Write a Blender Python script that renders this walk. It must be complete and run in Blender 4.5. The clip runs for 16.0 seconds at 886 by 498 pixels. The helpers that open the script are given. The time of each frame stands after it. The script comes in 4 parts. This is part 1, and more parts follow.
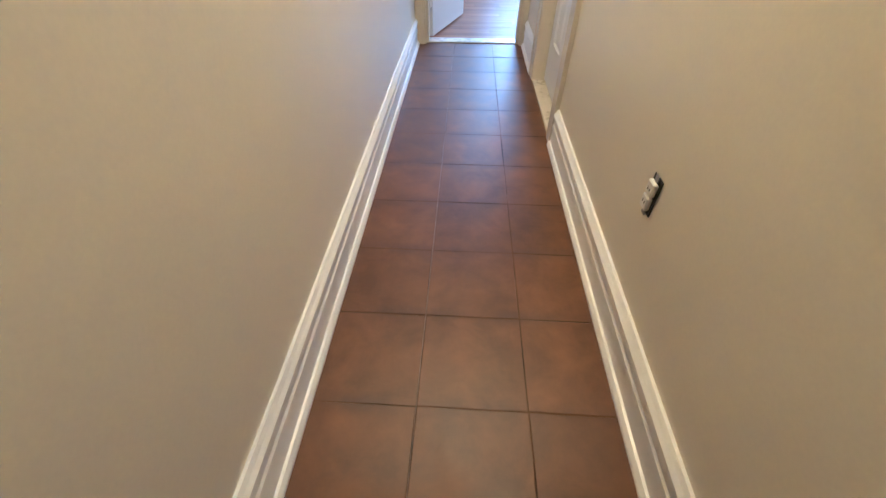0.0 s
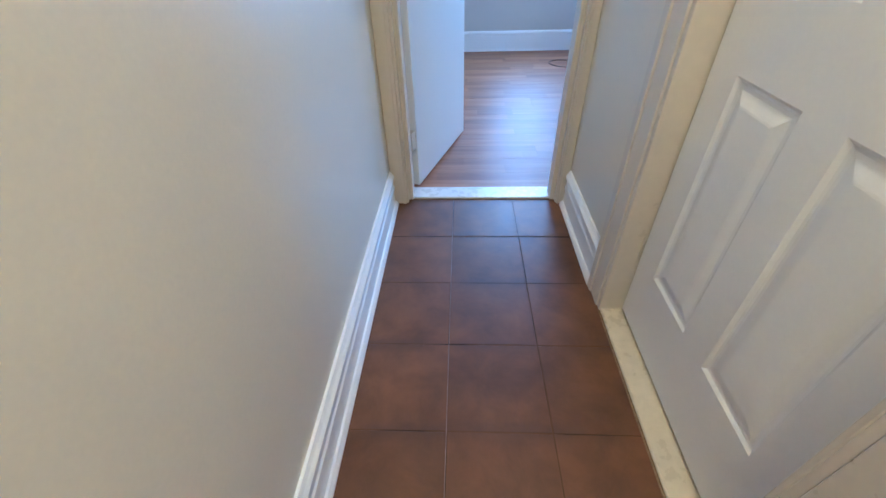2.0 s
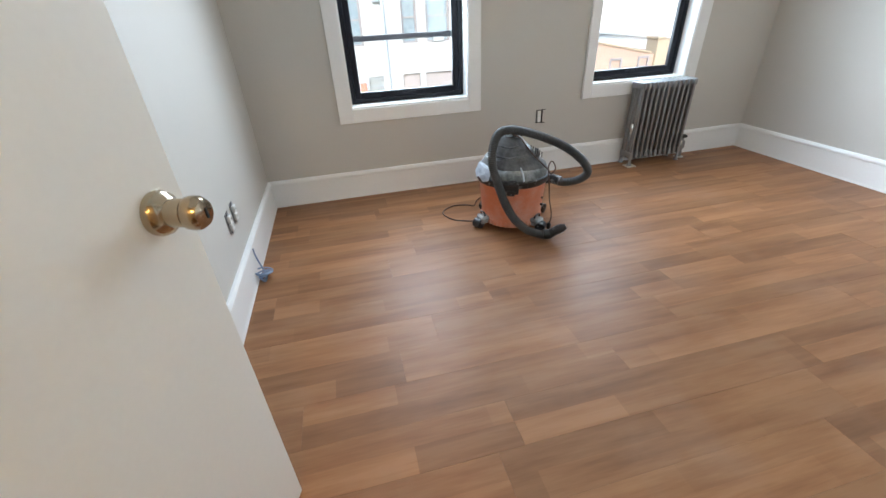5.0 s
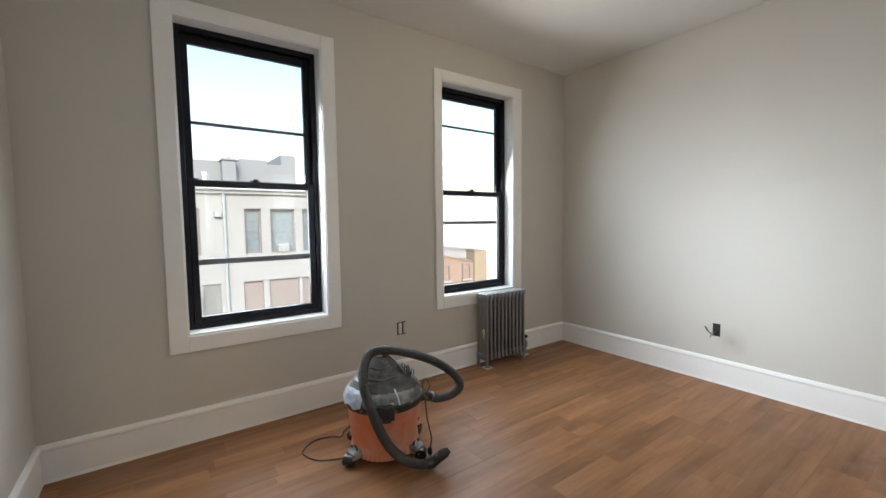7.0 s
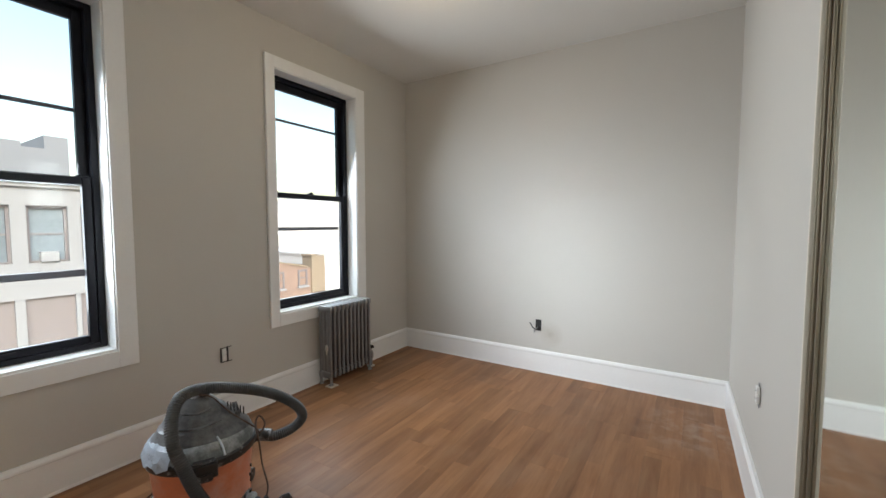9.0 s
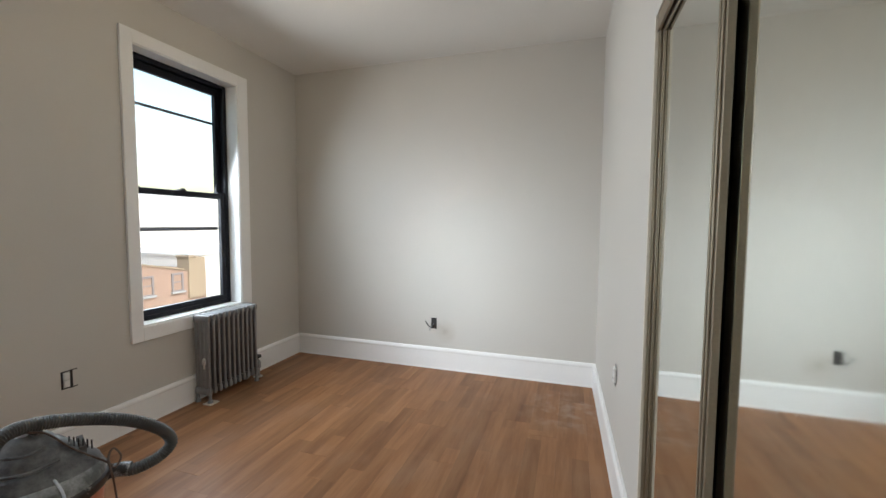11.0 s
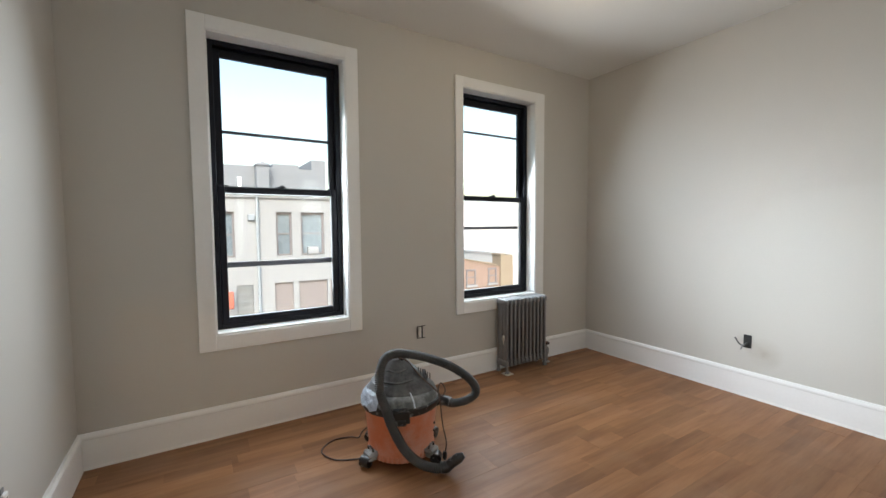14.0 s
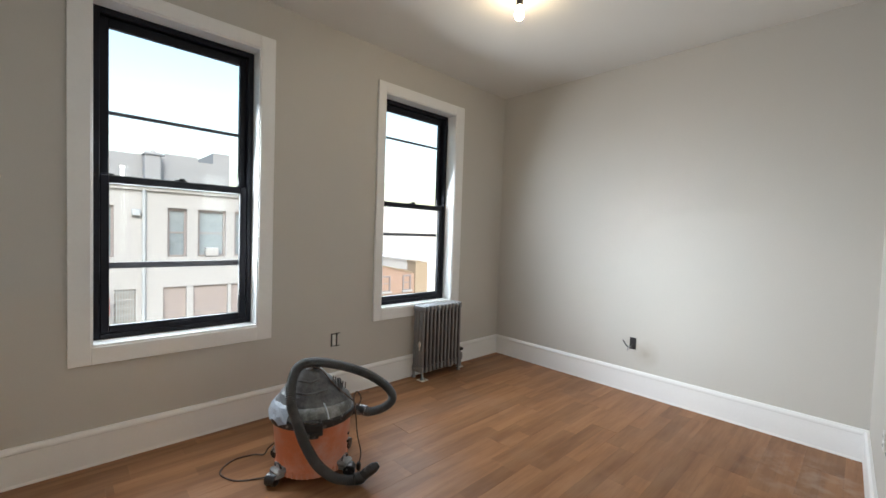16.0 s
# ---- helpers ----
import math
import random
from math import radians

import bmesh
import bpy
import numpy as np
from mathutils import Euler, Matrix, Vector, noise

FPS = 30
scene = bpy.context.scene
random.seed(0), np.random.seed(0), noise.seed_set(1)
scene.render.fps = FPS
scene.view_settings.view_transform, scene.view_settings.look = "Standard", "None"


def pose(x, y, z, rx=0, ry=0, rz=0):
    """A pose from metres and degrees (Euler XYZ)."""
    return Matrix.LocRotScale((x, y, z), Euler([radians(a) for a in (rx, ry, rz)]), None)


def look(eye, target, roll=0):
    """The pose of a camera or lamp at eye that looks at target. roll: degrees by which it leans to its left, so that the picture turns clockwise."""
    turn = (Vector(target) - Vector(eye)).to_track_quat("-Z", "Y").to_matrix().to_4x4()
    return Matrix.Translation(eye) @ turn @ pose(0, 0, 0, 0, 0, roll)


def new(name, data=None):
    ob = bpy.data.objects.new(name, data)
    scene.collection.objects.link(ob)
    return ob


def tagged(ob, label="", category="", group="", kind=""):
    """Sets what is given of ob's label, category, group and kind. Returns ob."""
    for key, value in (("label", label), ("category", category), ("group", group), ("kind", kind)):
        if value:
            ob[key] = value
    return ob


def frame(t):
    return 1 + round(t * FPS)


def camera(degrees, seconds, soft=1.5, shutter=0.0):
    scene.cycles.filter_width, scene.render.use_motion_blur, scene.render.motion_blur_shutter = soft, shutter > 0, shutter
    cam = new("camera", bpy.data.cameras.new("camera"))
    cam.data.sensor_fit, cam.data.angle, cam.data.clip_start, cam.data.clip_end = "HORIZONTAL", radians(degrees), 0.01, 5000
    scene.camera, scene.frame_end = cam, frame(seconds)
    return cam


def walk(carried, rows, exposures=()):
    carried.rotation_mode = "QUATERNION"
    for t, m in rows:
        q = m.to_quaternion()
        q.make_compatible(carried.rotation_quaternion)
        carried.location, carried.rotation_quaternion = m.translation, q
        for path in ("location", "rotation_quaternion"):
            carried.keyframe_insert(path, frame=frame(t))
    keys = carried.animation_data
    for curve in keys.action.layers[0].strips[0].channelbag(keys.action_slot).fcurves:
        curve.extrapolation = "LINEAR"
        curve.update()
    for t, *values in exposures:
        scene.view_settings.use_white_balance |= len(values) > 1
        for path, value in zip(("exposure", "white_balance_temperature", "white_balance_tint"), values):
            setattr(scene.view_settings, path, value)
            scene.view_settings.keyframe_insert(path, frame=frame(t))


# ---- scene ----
cam = camera(95.5, 16.0)
PATH = [
    (0, (-0.209, -3.575, 1.059), (-0.285, -2.131, -0.322), 0.2),
    (0.5, (-0.206, -3.133, 1.112), (-0.239, -1.621, -0.196), 0.7),
    (1, (-0.288, -2.647, 1.126), (-0.313, -1.134, -0.181), 0.2),
    (1.5, (-0.288, -2.234, 1.11), (-0.362, -0.717, -0.192), -1.3),
    (2, (-0.265, -1.82, 1.128), (-0.356, -0.269, -0.132), -1.9),
    (2.5, (-0.29, -1.368, 1.152), (-0.33, 0.199, -0.09), -1.9),
    (3, (-0.229, -0.946, 1.152), (-0.292, 0.64, -0.065), -2.0),
    (3.2, (-0.215, -0.792, 1.148), (-0.258, 0.784, -0.083), -1.3),
    (5.3, (0.055, 0.205, 1.224), (0.606, 1.911, 0.336), -2.5),
    (5.5, (0.016, 0.266, 1.229), (0.734, 1.988, 0.506), -1.3),
    (6, (0.013, 0.296, 1.276), (0.991, 1.995, 0.88), -1.1),
    (6.5, (-0.005, 0.3, 1.294), (1.109, 1.946, 1.077), -0.9),
    (7, (-0.007, 0.288, 1.306), (1.149, 1.914, 1.17), -0.7),
    (7.5, (0.006, 0.301, 1.298), (1.24, 1.871, 1.188), -0.3),
    (8, (0.043, 0.298, 1.301), (1.415, 1.749, 1.198), -0.0),
    (8.5, (0.071, 0.367, 1.32), (1.616, 1.632, 1.207), -0.1),
    (9, (0.071, 0.431, 1.33), (1.766, 1.486, 1.208), -0.0),
    (9.5, (0.07, 0.456, 1.334), (1.871, 1.317, 1.207), 0.2),
    (9.7, (0.058, 0.471, 1.326), (1.896, 1.25, 1.207), 0.3),
    (10.2, (0.07, 0.44, 1.338), (1.976, 1.08, 1.212), 0.3),
    (10.75, (0.08, 0.41, 1.346), (1.996, 1.0, 1.218), 0.4),
    (11.3, (0.092, 0.378, 1.358), (1.976, 1.06, 1.225), 0.5),
    (11.8, (0.108, 0.346, 1.375), (1.889, 1.245, 1.232), 0.8),
    (12, (0.103, 0.323, 1.358), (1.826, 1.33, 1.224), 0.5),
    (12.5, (0.069, 0.289, 1.347), (1.613, 1.554, 1.223), 0.1),
    (13, (0.043, 0.263, 1.332), (1.378, 1.747, 1.217), -0.1),
    (13.5, (0.023, 0.251, 1.313), (1.18, 1.879, 1.207), -0.4),
    (14, (0.027, 0.238, 1.318), (1.073, 1.939, 1.202), -0.4),
    (14.5, (0.028, 0.237, 1.334), (1.071, 1.937, 1.193), -0.4),
    (15, (0.021, 0.241, 1.328), (1.143, 1.89, 1.181), 0.1),
    (15.5, (0.032, 0.234, 1.332), (1.275, 1.795, 1.189), 0.8),
    (16, (-0.004, 0.255, 1.315), (1.376, 1.701, 1.238), 1.9),
]
EXPOSURES = [
    (0.0, 3.44, 4010, 9), (0.5, 3.08, 3960, 14), (1.0, 2.94, 3790, 12), (1.5, 3.03, 3710, 8), (2.0, 3.20, 3660, 6), (2.5, 3.24, 3780, 4),
    (3.0, 3.40, 3980, 6), (3.2, 3.42, 4120, 6), (5.3, 2.84, 5980, 6), (6.0, 2.58, 6230, 8.5), (7.0, 2.36, 6300, 8.5), (8.5, 2.28, 6300, 8.5), (11.0, 2.30, 6300, 8.5), (12.5, 2.36, 6300, 8.5), (16.0, 2.36, 6300, 8.5),
]
walk(cam, [(t, look(eye, target, roll)) for t, eye, target, roll in PATH], EXPOSURES)

# ---- daylight ----
SUN_EL, SUN_AZ = 38.0, 200.0      # degrees: height, bearing clockwise from +y
world = bpy.data.worlds.new("sky")
scene.world = world
world.use_nodes = True
wn = world.node_tree.nodes
sky = wn.new("ShaderNodeTexSky")
sky.sky_type = 'NISHITA'
sky.sun_disc = False
sky.sun_elevation = radians(SUN_EL)
sky.sun_rotation = radians(SUN_AZ)
sky.air_density = 1.6
sky.dust_density = 3.0
world.node_tree.links.new(sky.outputs[0], wn["Background"].inputs[0])
wn["Background"].inputs[1].default_value = 0.072

sun = new("sun", bpy.data.lights.new("sun", 'SUN'))
sun.data.energy = 0.5
sun.data.angle = radians(4.0)
sun.data.color = (1.0, 0.97, 0.93)
_d = Vector((math.sin(radians(SUN_AZ)) * math.cos(radians(SUN_EL)), math.cos(radians(SUN_AZ)) * math.cos(radians(SUN_EL)), math.sin(radians(SUN_EL))))
sun.matrix_world = look(_d * 60, (0, 0, 0))


def window_light(x, y, z, yaw, watts, width, height, spread, down):
    """Area lamp standing in for sky light at a window opening. yaw: degrees from due south towards east; down: fall for
    each metre.
    """
    lamp = bpy.data.lights.new("window_light", 'AREA')
    lamp.shape, lamp.size, lamp.size_y = 'RECTANGLE', width, height
    lamp.energy, lamp.spread, lamp.color = watts, radians(spread), (0.865, 0.935, 1.0)
    ob = new("window_light", lamp)
    ob.matrix_world = look((x, y, z), (x + math.sin(radians(yaw)), y - math.cos(radians(yaw)), z - down))
    return ob


for x in (0.541, 2.39):
    window_light(x, 3.262, 1.58, 0, 6.0, 0.70, 1.70, 156, 0.40)
window_light(0.60, 3.125, 1.60, 57, 1.35, 0.30, 1.10, 44, 0.24)      # added narrow beam inside the reveal, brightens a patch of the east wall


# ---- materials ----
def nodes_of(m):
    m.use_nodes = True
    return m.node_tree.nodes, m.node_tree.links, m.node_tree.nodes["Principled BSDF"]


def material(name, color, rough=0.5, metal=0.0, var=0.06, scale=6.0, fine=90.0, bump=0.05, depth=0.002, dust=0.0, dust_color=(0.6, 0.58, 0.55), dust_scale=14.0, dust_lo=0.45, dust_hi=0.75, spec=0.5, tint=0.0, smudge=None):
    """A paint-like surface: base colour varied by a broad and a fine noise, fine relief, and dust or scuffs on top."""
    m = bpy.data.materials.new(name)
    n, l, b = nodes_of(m)
    co = n.new("ShaderNodeTexCoord")
    big = n.new("ShaderNodeTexNoise")
    big.inputs["Scale"].default_value = scale
    big.inputs["Detail"].default_value = 4
    small = n.new("ShaderNodeTexNoise")
    small.inputs["Scale"].default_value = fine
    small.inputs["Detail"].default_value = 3
    for t in (big, small):
        l.new(co.outputs["Object"], t.inputs["Vector"])
    add = n.new("ShaderNodeMath")
    add.operation = 'ADD'
    l.new(big.outputs["Fac"], add.inputs[0])
    l.new(small.outputs["Fac"], add.inputs[1])
    rng = n.new("ShaderNodeMapRange")
    rng.inputs["From Min"].default_value, rng.inputs["From Max"].default_value = 0.6, 1.4
    rng.inputs["To Min"].default_value, rng.inputs["To Max"].default_value = 1 - var, 1 + var
    l.new(add.outputs[0], rng.inputs["Value"])
    mul = n.new("ShaderNodeVectorMath")
    mul.operation = 'SCALE'
    mul.inputs[0].default_value = color
    l.new(rng.outputs[0], mul.inputs["Scale"])
    out = mul.outputs[0]
    if tint:
        info = n.new("ShaderNodeObjectInfo")
        r2 = n.new("ShaderNodeMapRange")
        r2.inputs["To Min"].default_value, r2.inputs["To Max"].default_value = 1 - tint, 1 + tint
        l.new(info.outputs["Random"], r2.inputs["Value"])
        m2 = n.new("ShaderNodeVectorMath")
        m2.operation = 'SCALE'
        l.new(out, m2.inputs[0])
        l.new(r2.outputs[0], m2.inputs["Scale"])
        out = m2.outputs[0]
    if dust:
        dn = n.new("ShaderNodeTexNoise")
        dn.inputs["Scale"].default_value = dust_scale
        dn.inputs["Detail"].default_value = 6
        dn.inputs["Roughness"].default_value = 0.7
        l.new(co.outputs["Object"], dn.inputs["Vector"])
        dr = n.new("ShaderNodeMapRange")
        dr.inputs["From Min"].default_value, dr.inputs["From Max"].default_value = dust_lo, dust_hi
        dr.inputs["To Max"].default_value = dust
        l.new(dn.outputs["Fac"], dr.inputs["Value"])
        mx = n.new("ShaderNodeMixRGB")
        mx.inputs[2].default_value = (*dust_color, 1)
        l.new(dr.outputs[0], mx.inputs[0])
        l.new(out, mx.inputs[1])
        out = mx.outputs[0]
    if smudge:
        place, radius, shade = smudge
        geo = n.new("ShaderNodeNewGeometry")
        wob = n.new("ShaderNodeTexNoise")
        wob.inputs["Scale"].default_value = 11
        wob.inputs["Detail"].default_value = 4
        l.new(geo.outputs["Position"], wob.inputs["Vector"])
        ds = n.new("ShaderNodeVectorMath")
        ds.operation = 'DISTANCE'
        ds.inputs[1].default_value = place
        l.new(geo.outputs["Position"], ds.inputs[0])
        sr = n.new("ShaderNodeMapRange")
        sr.inputs["From Min"].default_value, sr.inputs["From Max"].default_value = radius, 0.0
        l.new(ds.outputs["Value"], sr.inputs["Value"])
        sm = n.new("ShaderNodeMath")
        sm.operation = 'MULTIPLY'
        l.new(sr.outputs[0], sm.inputs[0])
        l.new(wob.outputs["Fac"], sm.inputs[1])
        mx = n.new("ShaderNodeMixRGB")
        mx.inputs[2].default_value = (*shade, 1)
        l.new(sm.outputs[0], mx.inputs[0])
        l.new(out, mx.inputs[1])
        out = mx.outputs[0]
    l.new(out, b.inputs["Base Color"])
    rr = n.new("ShaderNodeMapRange")
    rr.inputs["From Min"].default_value, rr.inputs["From Max"].default_value = 0.6, 1.4
    rr.inputs["To Min"].default_value, rr.inputs["To Max"].default_value = max(rough - 0.06, 0.02), min(rough + 0.06, 1)
    l.new(add.outputs[0], rr.inputs["Value"])
    l.new(rr.outputs[0], b.inputs["Roughness"])
    b.inputs["Metallic"].default_value = metal
    b.inputs["Specular IOR Level"].default_value = spec
    if bump:
        bp = n.new("ShaderNodeBump")
        bp.inputs["Strength"].default_value = bump
        bp.inputs["Distance"].default_value = depth
        l.new(add.outputs[0], bp.inputs["Height"])
        l.new(bp.outputs[0], b.inputs["Normal"])
    return m


def wood_floor():
    """Laminate plank: long grain along x, darker strips, tone of its own for each plank, dusty scuffs near one corner."""
    m = bpy.data.materials.new("plank_laminate")
    n, l, b = nodes_of(m)
    co = n.new("ShaderNodeTexCoord")
    info = n.new("ShaderNodeObjectInfo")
    off = n.new("ShaderNodeMath")
    off.operation = 'MULTIPLY'
    off.inputs[1].default_value = 57.0
    l.new(info.outputs["Random"], off.inputs[0])
    sh = n.new("ShaderNodeCombineXYZ")
    l.new(off.outputs[0], sh.inputs[0])
    l.new(off.outputs[0], sh.inputs[1])
    addv = n.new("ShaderNodeVectorMath")
    l.new(co.outputs["Object"], addv.inputs[0])
    l.new(sh.outputs[0], addv.inputs[1])

    def streak(sx, sy, detail, rough):
        mp = n.new("ShaderNodeMapping")
        mp.inputs["Scale"].default_value = (sx, sy, 1)
        l.new(addv.outputs[0], mp.inputs["Vector"])
        t = n.new("ShaderNodeTexNoise")
        t.inputs["Scale"].default_value = 1
        t.inputs["Detail"].default_value = detail
        t.inputs["Roughness"].default_value = rough
        l.new(mp.outputs[0], t.inputs["Vector"])
        return t.outputs["Fac"]

    broad, mid, fine = streak(1.3, 11, 4, 0.55), streak(3.0, 30, 4, 0.6), streak(9, 160, 3, 0.6)
    mixv = n.new("ShaderNodeMath")
    mixv.operation = 'MULTIPLY_ADD'
    mixv.inputs[1].default_value = 0.50
    l.new(mid, mixv.inputs[0])
    l.new(broad, mixv.inputs[2])
    mix2 = n.new("ShaderNodeMath")
    mix2.operation = 'MULTIPLY_ADD'
    mix2.inputs[1].default_value = 0.20
    l.new(fine, mix2.inputs[0])
    l.new(mixv.outputs[0], mix2.inputs[2])
    ramp = n.new("ShaderNodeValToRGB")
    e = ramp.color_ramp.elements
    e[0].position, e[0].color = 0.50, (0.176, 0.078, 0.033, 1)
    e[1].position, e[1].color = 1.0, (0.328, 0.162, 0.074, 1)
    k = ramp.color_ramp.elements.new(0.78)
    k.color = (0.262, 0.121, 0.052, 1)
    l.new(mix2.outputs[0], ramp.inputs[0])
    # printed strips: two side by side on a plank, each cut into lengths with a tone of its own
    def calc(op, a, b=None):
        k = n.new("ShaderNodeMath")
        k.operation = op
        for slot, v in enumerate((a, b)):
            if v is None:
                continue
            if isinstance(v, (int, float)):
                k.inputs[slot].default_value = v
            else:
                l.new(v, k.inputs[slot])
        return k.outputs[0]

    def chance(a, b, c):
        v = n.new("ShaderNodeCombineXYZ")
        for slot, q in enumerate((a, b, c)):
            l.new(q, v.inputs[slot])
        w = n.new("ShaderNodeTexWhiteNoise")
        w.noise_dimensions = '3D'
        l.new(v.outputs[0], w.inputs["Vector"])
        return w.outputs["Value"]

    part_of = n.new("ShaderNodeSeparateXYZ")
    l.new(co.outputs["Object"], part_of.inputs[0])
    wander = calc('MULTIPLY', calc('SUBTRACT', mid, 0.5), 0.012)
    strip = calc('FLOOR', calc('DIVIDE', calc('ADD', calc('ADD', part_of.outputs[1], wander), 0.18), 0.0905))
    seed = calc('MULTIPLY', info.outputs["Random"], 913.0)
    slide = calc('MULTIPLY', chance(strip, seed, seed), 1.5)
    length = calc('FLOOR', calc('DIVIDE', calc('ADD', calc('ADD', part_of.outputs[0], slide), 3.0), 0.76))
    shade = chance(length, strip, seed)
    tone = n.new("ShaderNodeMapRange")
    tone.inputs["To Min"].default_value, tone.inputs["To Max"].default_value = 0.78, 1.12
    l.new(shade, tone.inputs["Value"])
    sc = n.new("ShaderNodeVectorMath")
    sc.operation = 'SCALE'
    l.new(ramp.outputs[0], sc.inputs[0])
    l.new(tone.outputs[0], sc.inputs["Scale"])
    # plaster dust trodden in by the far corner
    geo = n.new("ShaderNodeNewGeometry")
    dist = n.new("ShaderNodeVectorMath")
    dist.operation = 'DISTANCE'
    dist.inputs[1].default_value = (3.05, 0.40, 0)
    l.new(geo.outputs["Position"], dist.inputs[0])
    near = n.new("ShaderNodeMapRange")
    near.inputs["From Min"].default_value, near.inputs["From Max"].default_value = 0.40, 0.12
    l.new(dist.outputs["Value"], near.inputs["Value"])
    sp = n.new("ShaderNodeTexNoise")
    sp.inputs["Scale"].default_value = 9
    sp.inputs["Detail"].default_value = 6
    l.new(geo.outputs["Position"], sp.inputs["Vector"])
    spr = n.new("ShaderNodeMapRange")
    spr.inputs["From Min"].default_value, spr.inputs["From Max"].default_value = 0.45, 0.7
    spr.inputs["To Max"].default_value = 0.5
    l.new(sp.outputs["Fac"], spr.inputs["Value"])
    am = n.new("ShaderNodeMath")
    am.operation = 'MULTIPLY'
    l.new(near.outputs[0], am.inputs[0])
    l.new(spr.outputs[0], am.inputs[1])
    film = n.new("ShaderNodeTexNoise")
    film.inputs["Scale"].default_value = 2.3
    film.inputs["Detail"].default_value = 7
    l.new(geo.outputs["Position"], film.inputs["Vector"])
    fr = n.new("ShaderNodeMapRange")
    fr.inputs["From Min"].default_value, fr.inputs["From Max"].default_value = 0.5, 0.8
    fr.inputs["To Max"].default_value = 0.16
    l.new(film.outputs["Fac"], fr.inputs["Value"])
    su = n.new("ShaderNodeMath")
    l.new(am.outputs[0], su.inputs[0])
    l.new(fr.outputs[0], su.inputs[1])
    dm = n.new("ShaderNodeMixRGB")
    dm.inputs[2].default_value = (0.46, 0.36, 0.29, 1)
    l.new(su.outputs[0], dm.inputs[0])
    l.new(sc.outputs[0], dm.inputs[1])
    l.new(dm.outputs[0], b.inputs["Base Color"])
    ro = n.new("ShaderNodeMapRange")
    ro.inputs["To Min"].default_value, ro.inputs["To Max"].default_value = 0.38, 0.52
    l.new(film.outputs["Fac"], ro.inputs["Value"])
    l.new(ro.outputs[0], b.inputs["Roughness"])
    b.inputs["Specular IOR Level"].default_value = 0.26
    bp = n.new("ShaderNodeBump")
    bp.inputs["Strength"].default_value, bp.inputs["Distance"].default_value = 0.12, 0.001
    l.new(mix2.outputs[0], bp.inputs["Height"])
    l.new(bp.outputs[0], b.inputs["Normal"])
    return m


def terracotta():
    m = bpy.data.materials.new("terracotta_tile")
    n, l, b = nodes_of(m)
    geo = n.new("ShaderNodeNewGeometry")
    info = n.new("ShaderNodeObjectInfo")
    a = n.new("ShaderNodeTexNoise")
    a.inputs["Scale"].default_value, a.inputs["Detail"].default_value, a.inputs["Roughness"].default_value = 7, 7, 0.6
    a.inputs["Distortion"].default_value = 0.25
    c = n.new("ShaderNodeTexNoise")
    c.inputs["Scale"].default_value, c.inputs["Detail"].default_value = 2.2, 5
    for t in (a, c):
        l.new(geo.outputs["Position"], t.inputs["Vector"])
    ramp = n.new("ShaderNodeValToRGB")
    e = ramp.color_ramp.elements
    e[0].position, e[0].color = 0.34, (0.100, 0.044, 0.017, 1)
    e[1].position, e[1].color = 0.70, (0.184, 0.081, 0.028, 1)
    l.new(a.outputs["Fac"], ramp.inputs[0])
    tone = n.new("ShaderNodeMapRange")
    tone.inputs["To Min"].default_value, tone.inputs["To Max"].default_value = 0.86, 1.12
    l.new(info.outputs["Random"], tone.inputs["Value"])
    sc = n.new("ShaderNodeVectorMath")
    sc.operation = 'SCALE'
    l.new(ramp.outputs[0], sc.inputs[0])
    l.new(tone.outputs[0], sc.inputs["Scale"])
    hz = n.new("ShaderNodeMapRange")
    hz.inputs["From Min"].default_value, hz.inputs["From Max"].default_value, hz.inputs["To Max"].default_value = 0.5, 0.8, 0.35
    l.new(c.outputs["Fac"], hz.inputs["Value"])
    mx = n.new("ShaderNodeMixRGB")
    mx.inputs[2].default_value = (0.20, 0.108, 0.045, 1)
    l.new(hz.outputs[0], mx.inputs[0])
    l.new(sc.outputs[0], mx.inputs[1])
    # grimy smears along the cross joints
    co = n.new("ShaderNodeTexCoord")
    sx = n.new("ShaderNodeSeparateXYZ")
    l.new(co.outputs["Object"], sx.inputs[0])
    ab = n.new("ShaderNodeMath")
    ab.operation = 'ABSOLUTE'
    l.new(sx.outputs[1], ab.inputs[0])
    ed = n.new("ShaderNodeMapRange")
    ed.inputs["From Min"].default_value, ed.inputs["From Max"].default_value = 0.112, 0.153
    l.new(ab.outputs[0], ed.inputs["Value"])
    pn = n.new("ShaderNodeTexNoise")
    pn.inputs["Scale"].default_value, pn.inputs["Detail"].default_value = 5.5, 5
    l.new(geo.outputs["Position"], pn.inputs["Vector"])
    pr = n.new("ShaderNodeMapRange")
    pr.inputs["From Min"].default_value, pr.inputs["From Max"].default_value, pr.inputs["To Max"].default_value = 0.40, 0.60, 0.62
    l.new(pn.outputs["Fac"], pr.inputs["Value"])
    em = n.new("ShaderNodeMath")
    em.operation = 'MULTIPLY'
    l.new(ed.outputs[0], em.inputs[0])
    l.new(pr.outputs[0], em.inputs[1])
    m3 = n.new("ShaderNodeMixRGB")
    m3.inputs[2].default_value = (0.055, 0.032, 0.024, 1)
    l.new(em.outputs[0], m3.inputs[0])
    l.new(mx.outputs[0], m3.inputs[1])
    l.new(m3.outputs[0], b.inputs["Base Color"])
    ro = n.new("ShaderNodeMapRange")
    ro.inputs["To Min"].default_value, ro.inputs["To Max"].default_value = 0.34, 0.58
    l.new(a.outputs["Fac"], ro.inputs["Value"])
    l.new(ro.outputs[0], b.inputs["Roughness"])
    bp = n.new("ShaderNodeBump")
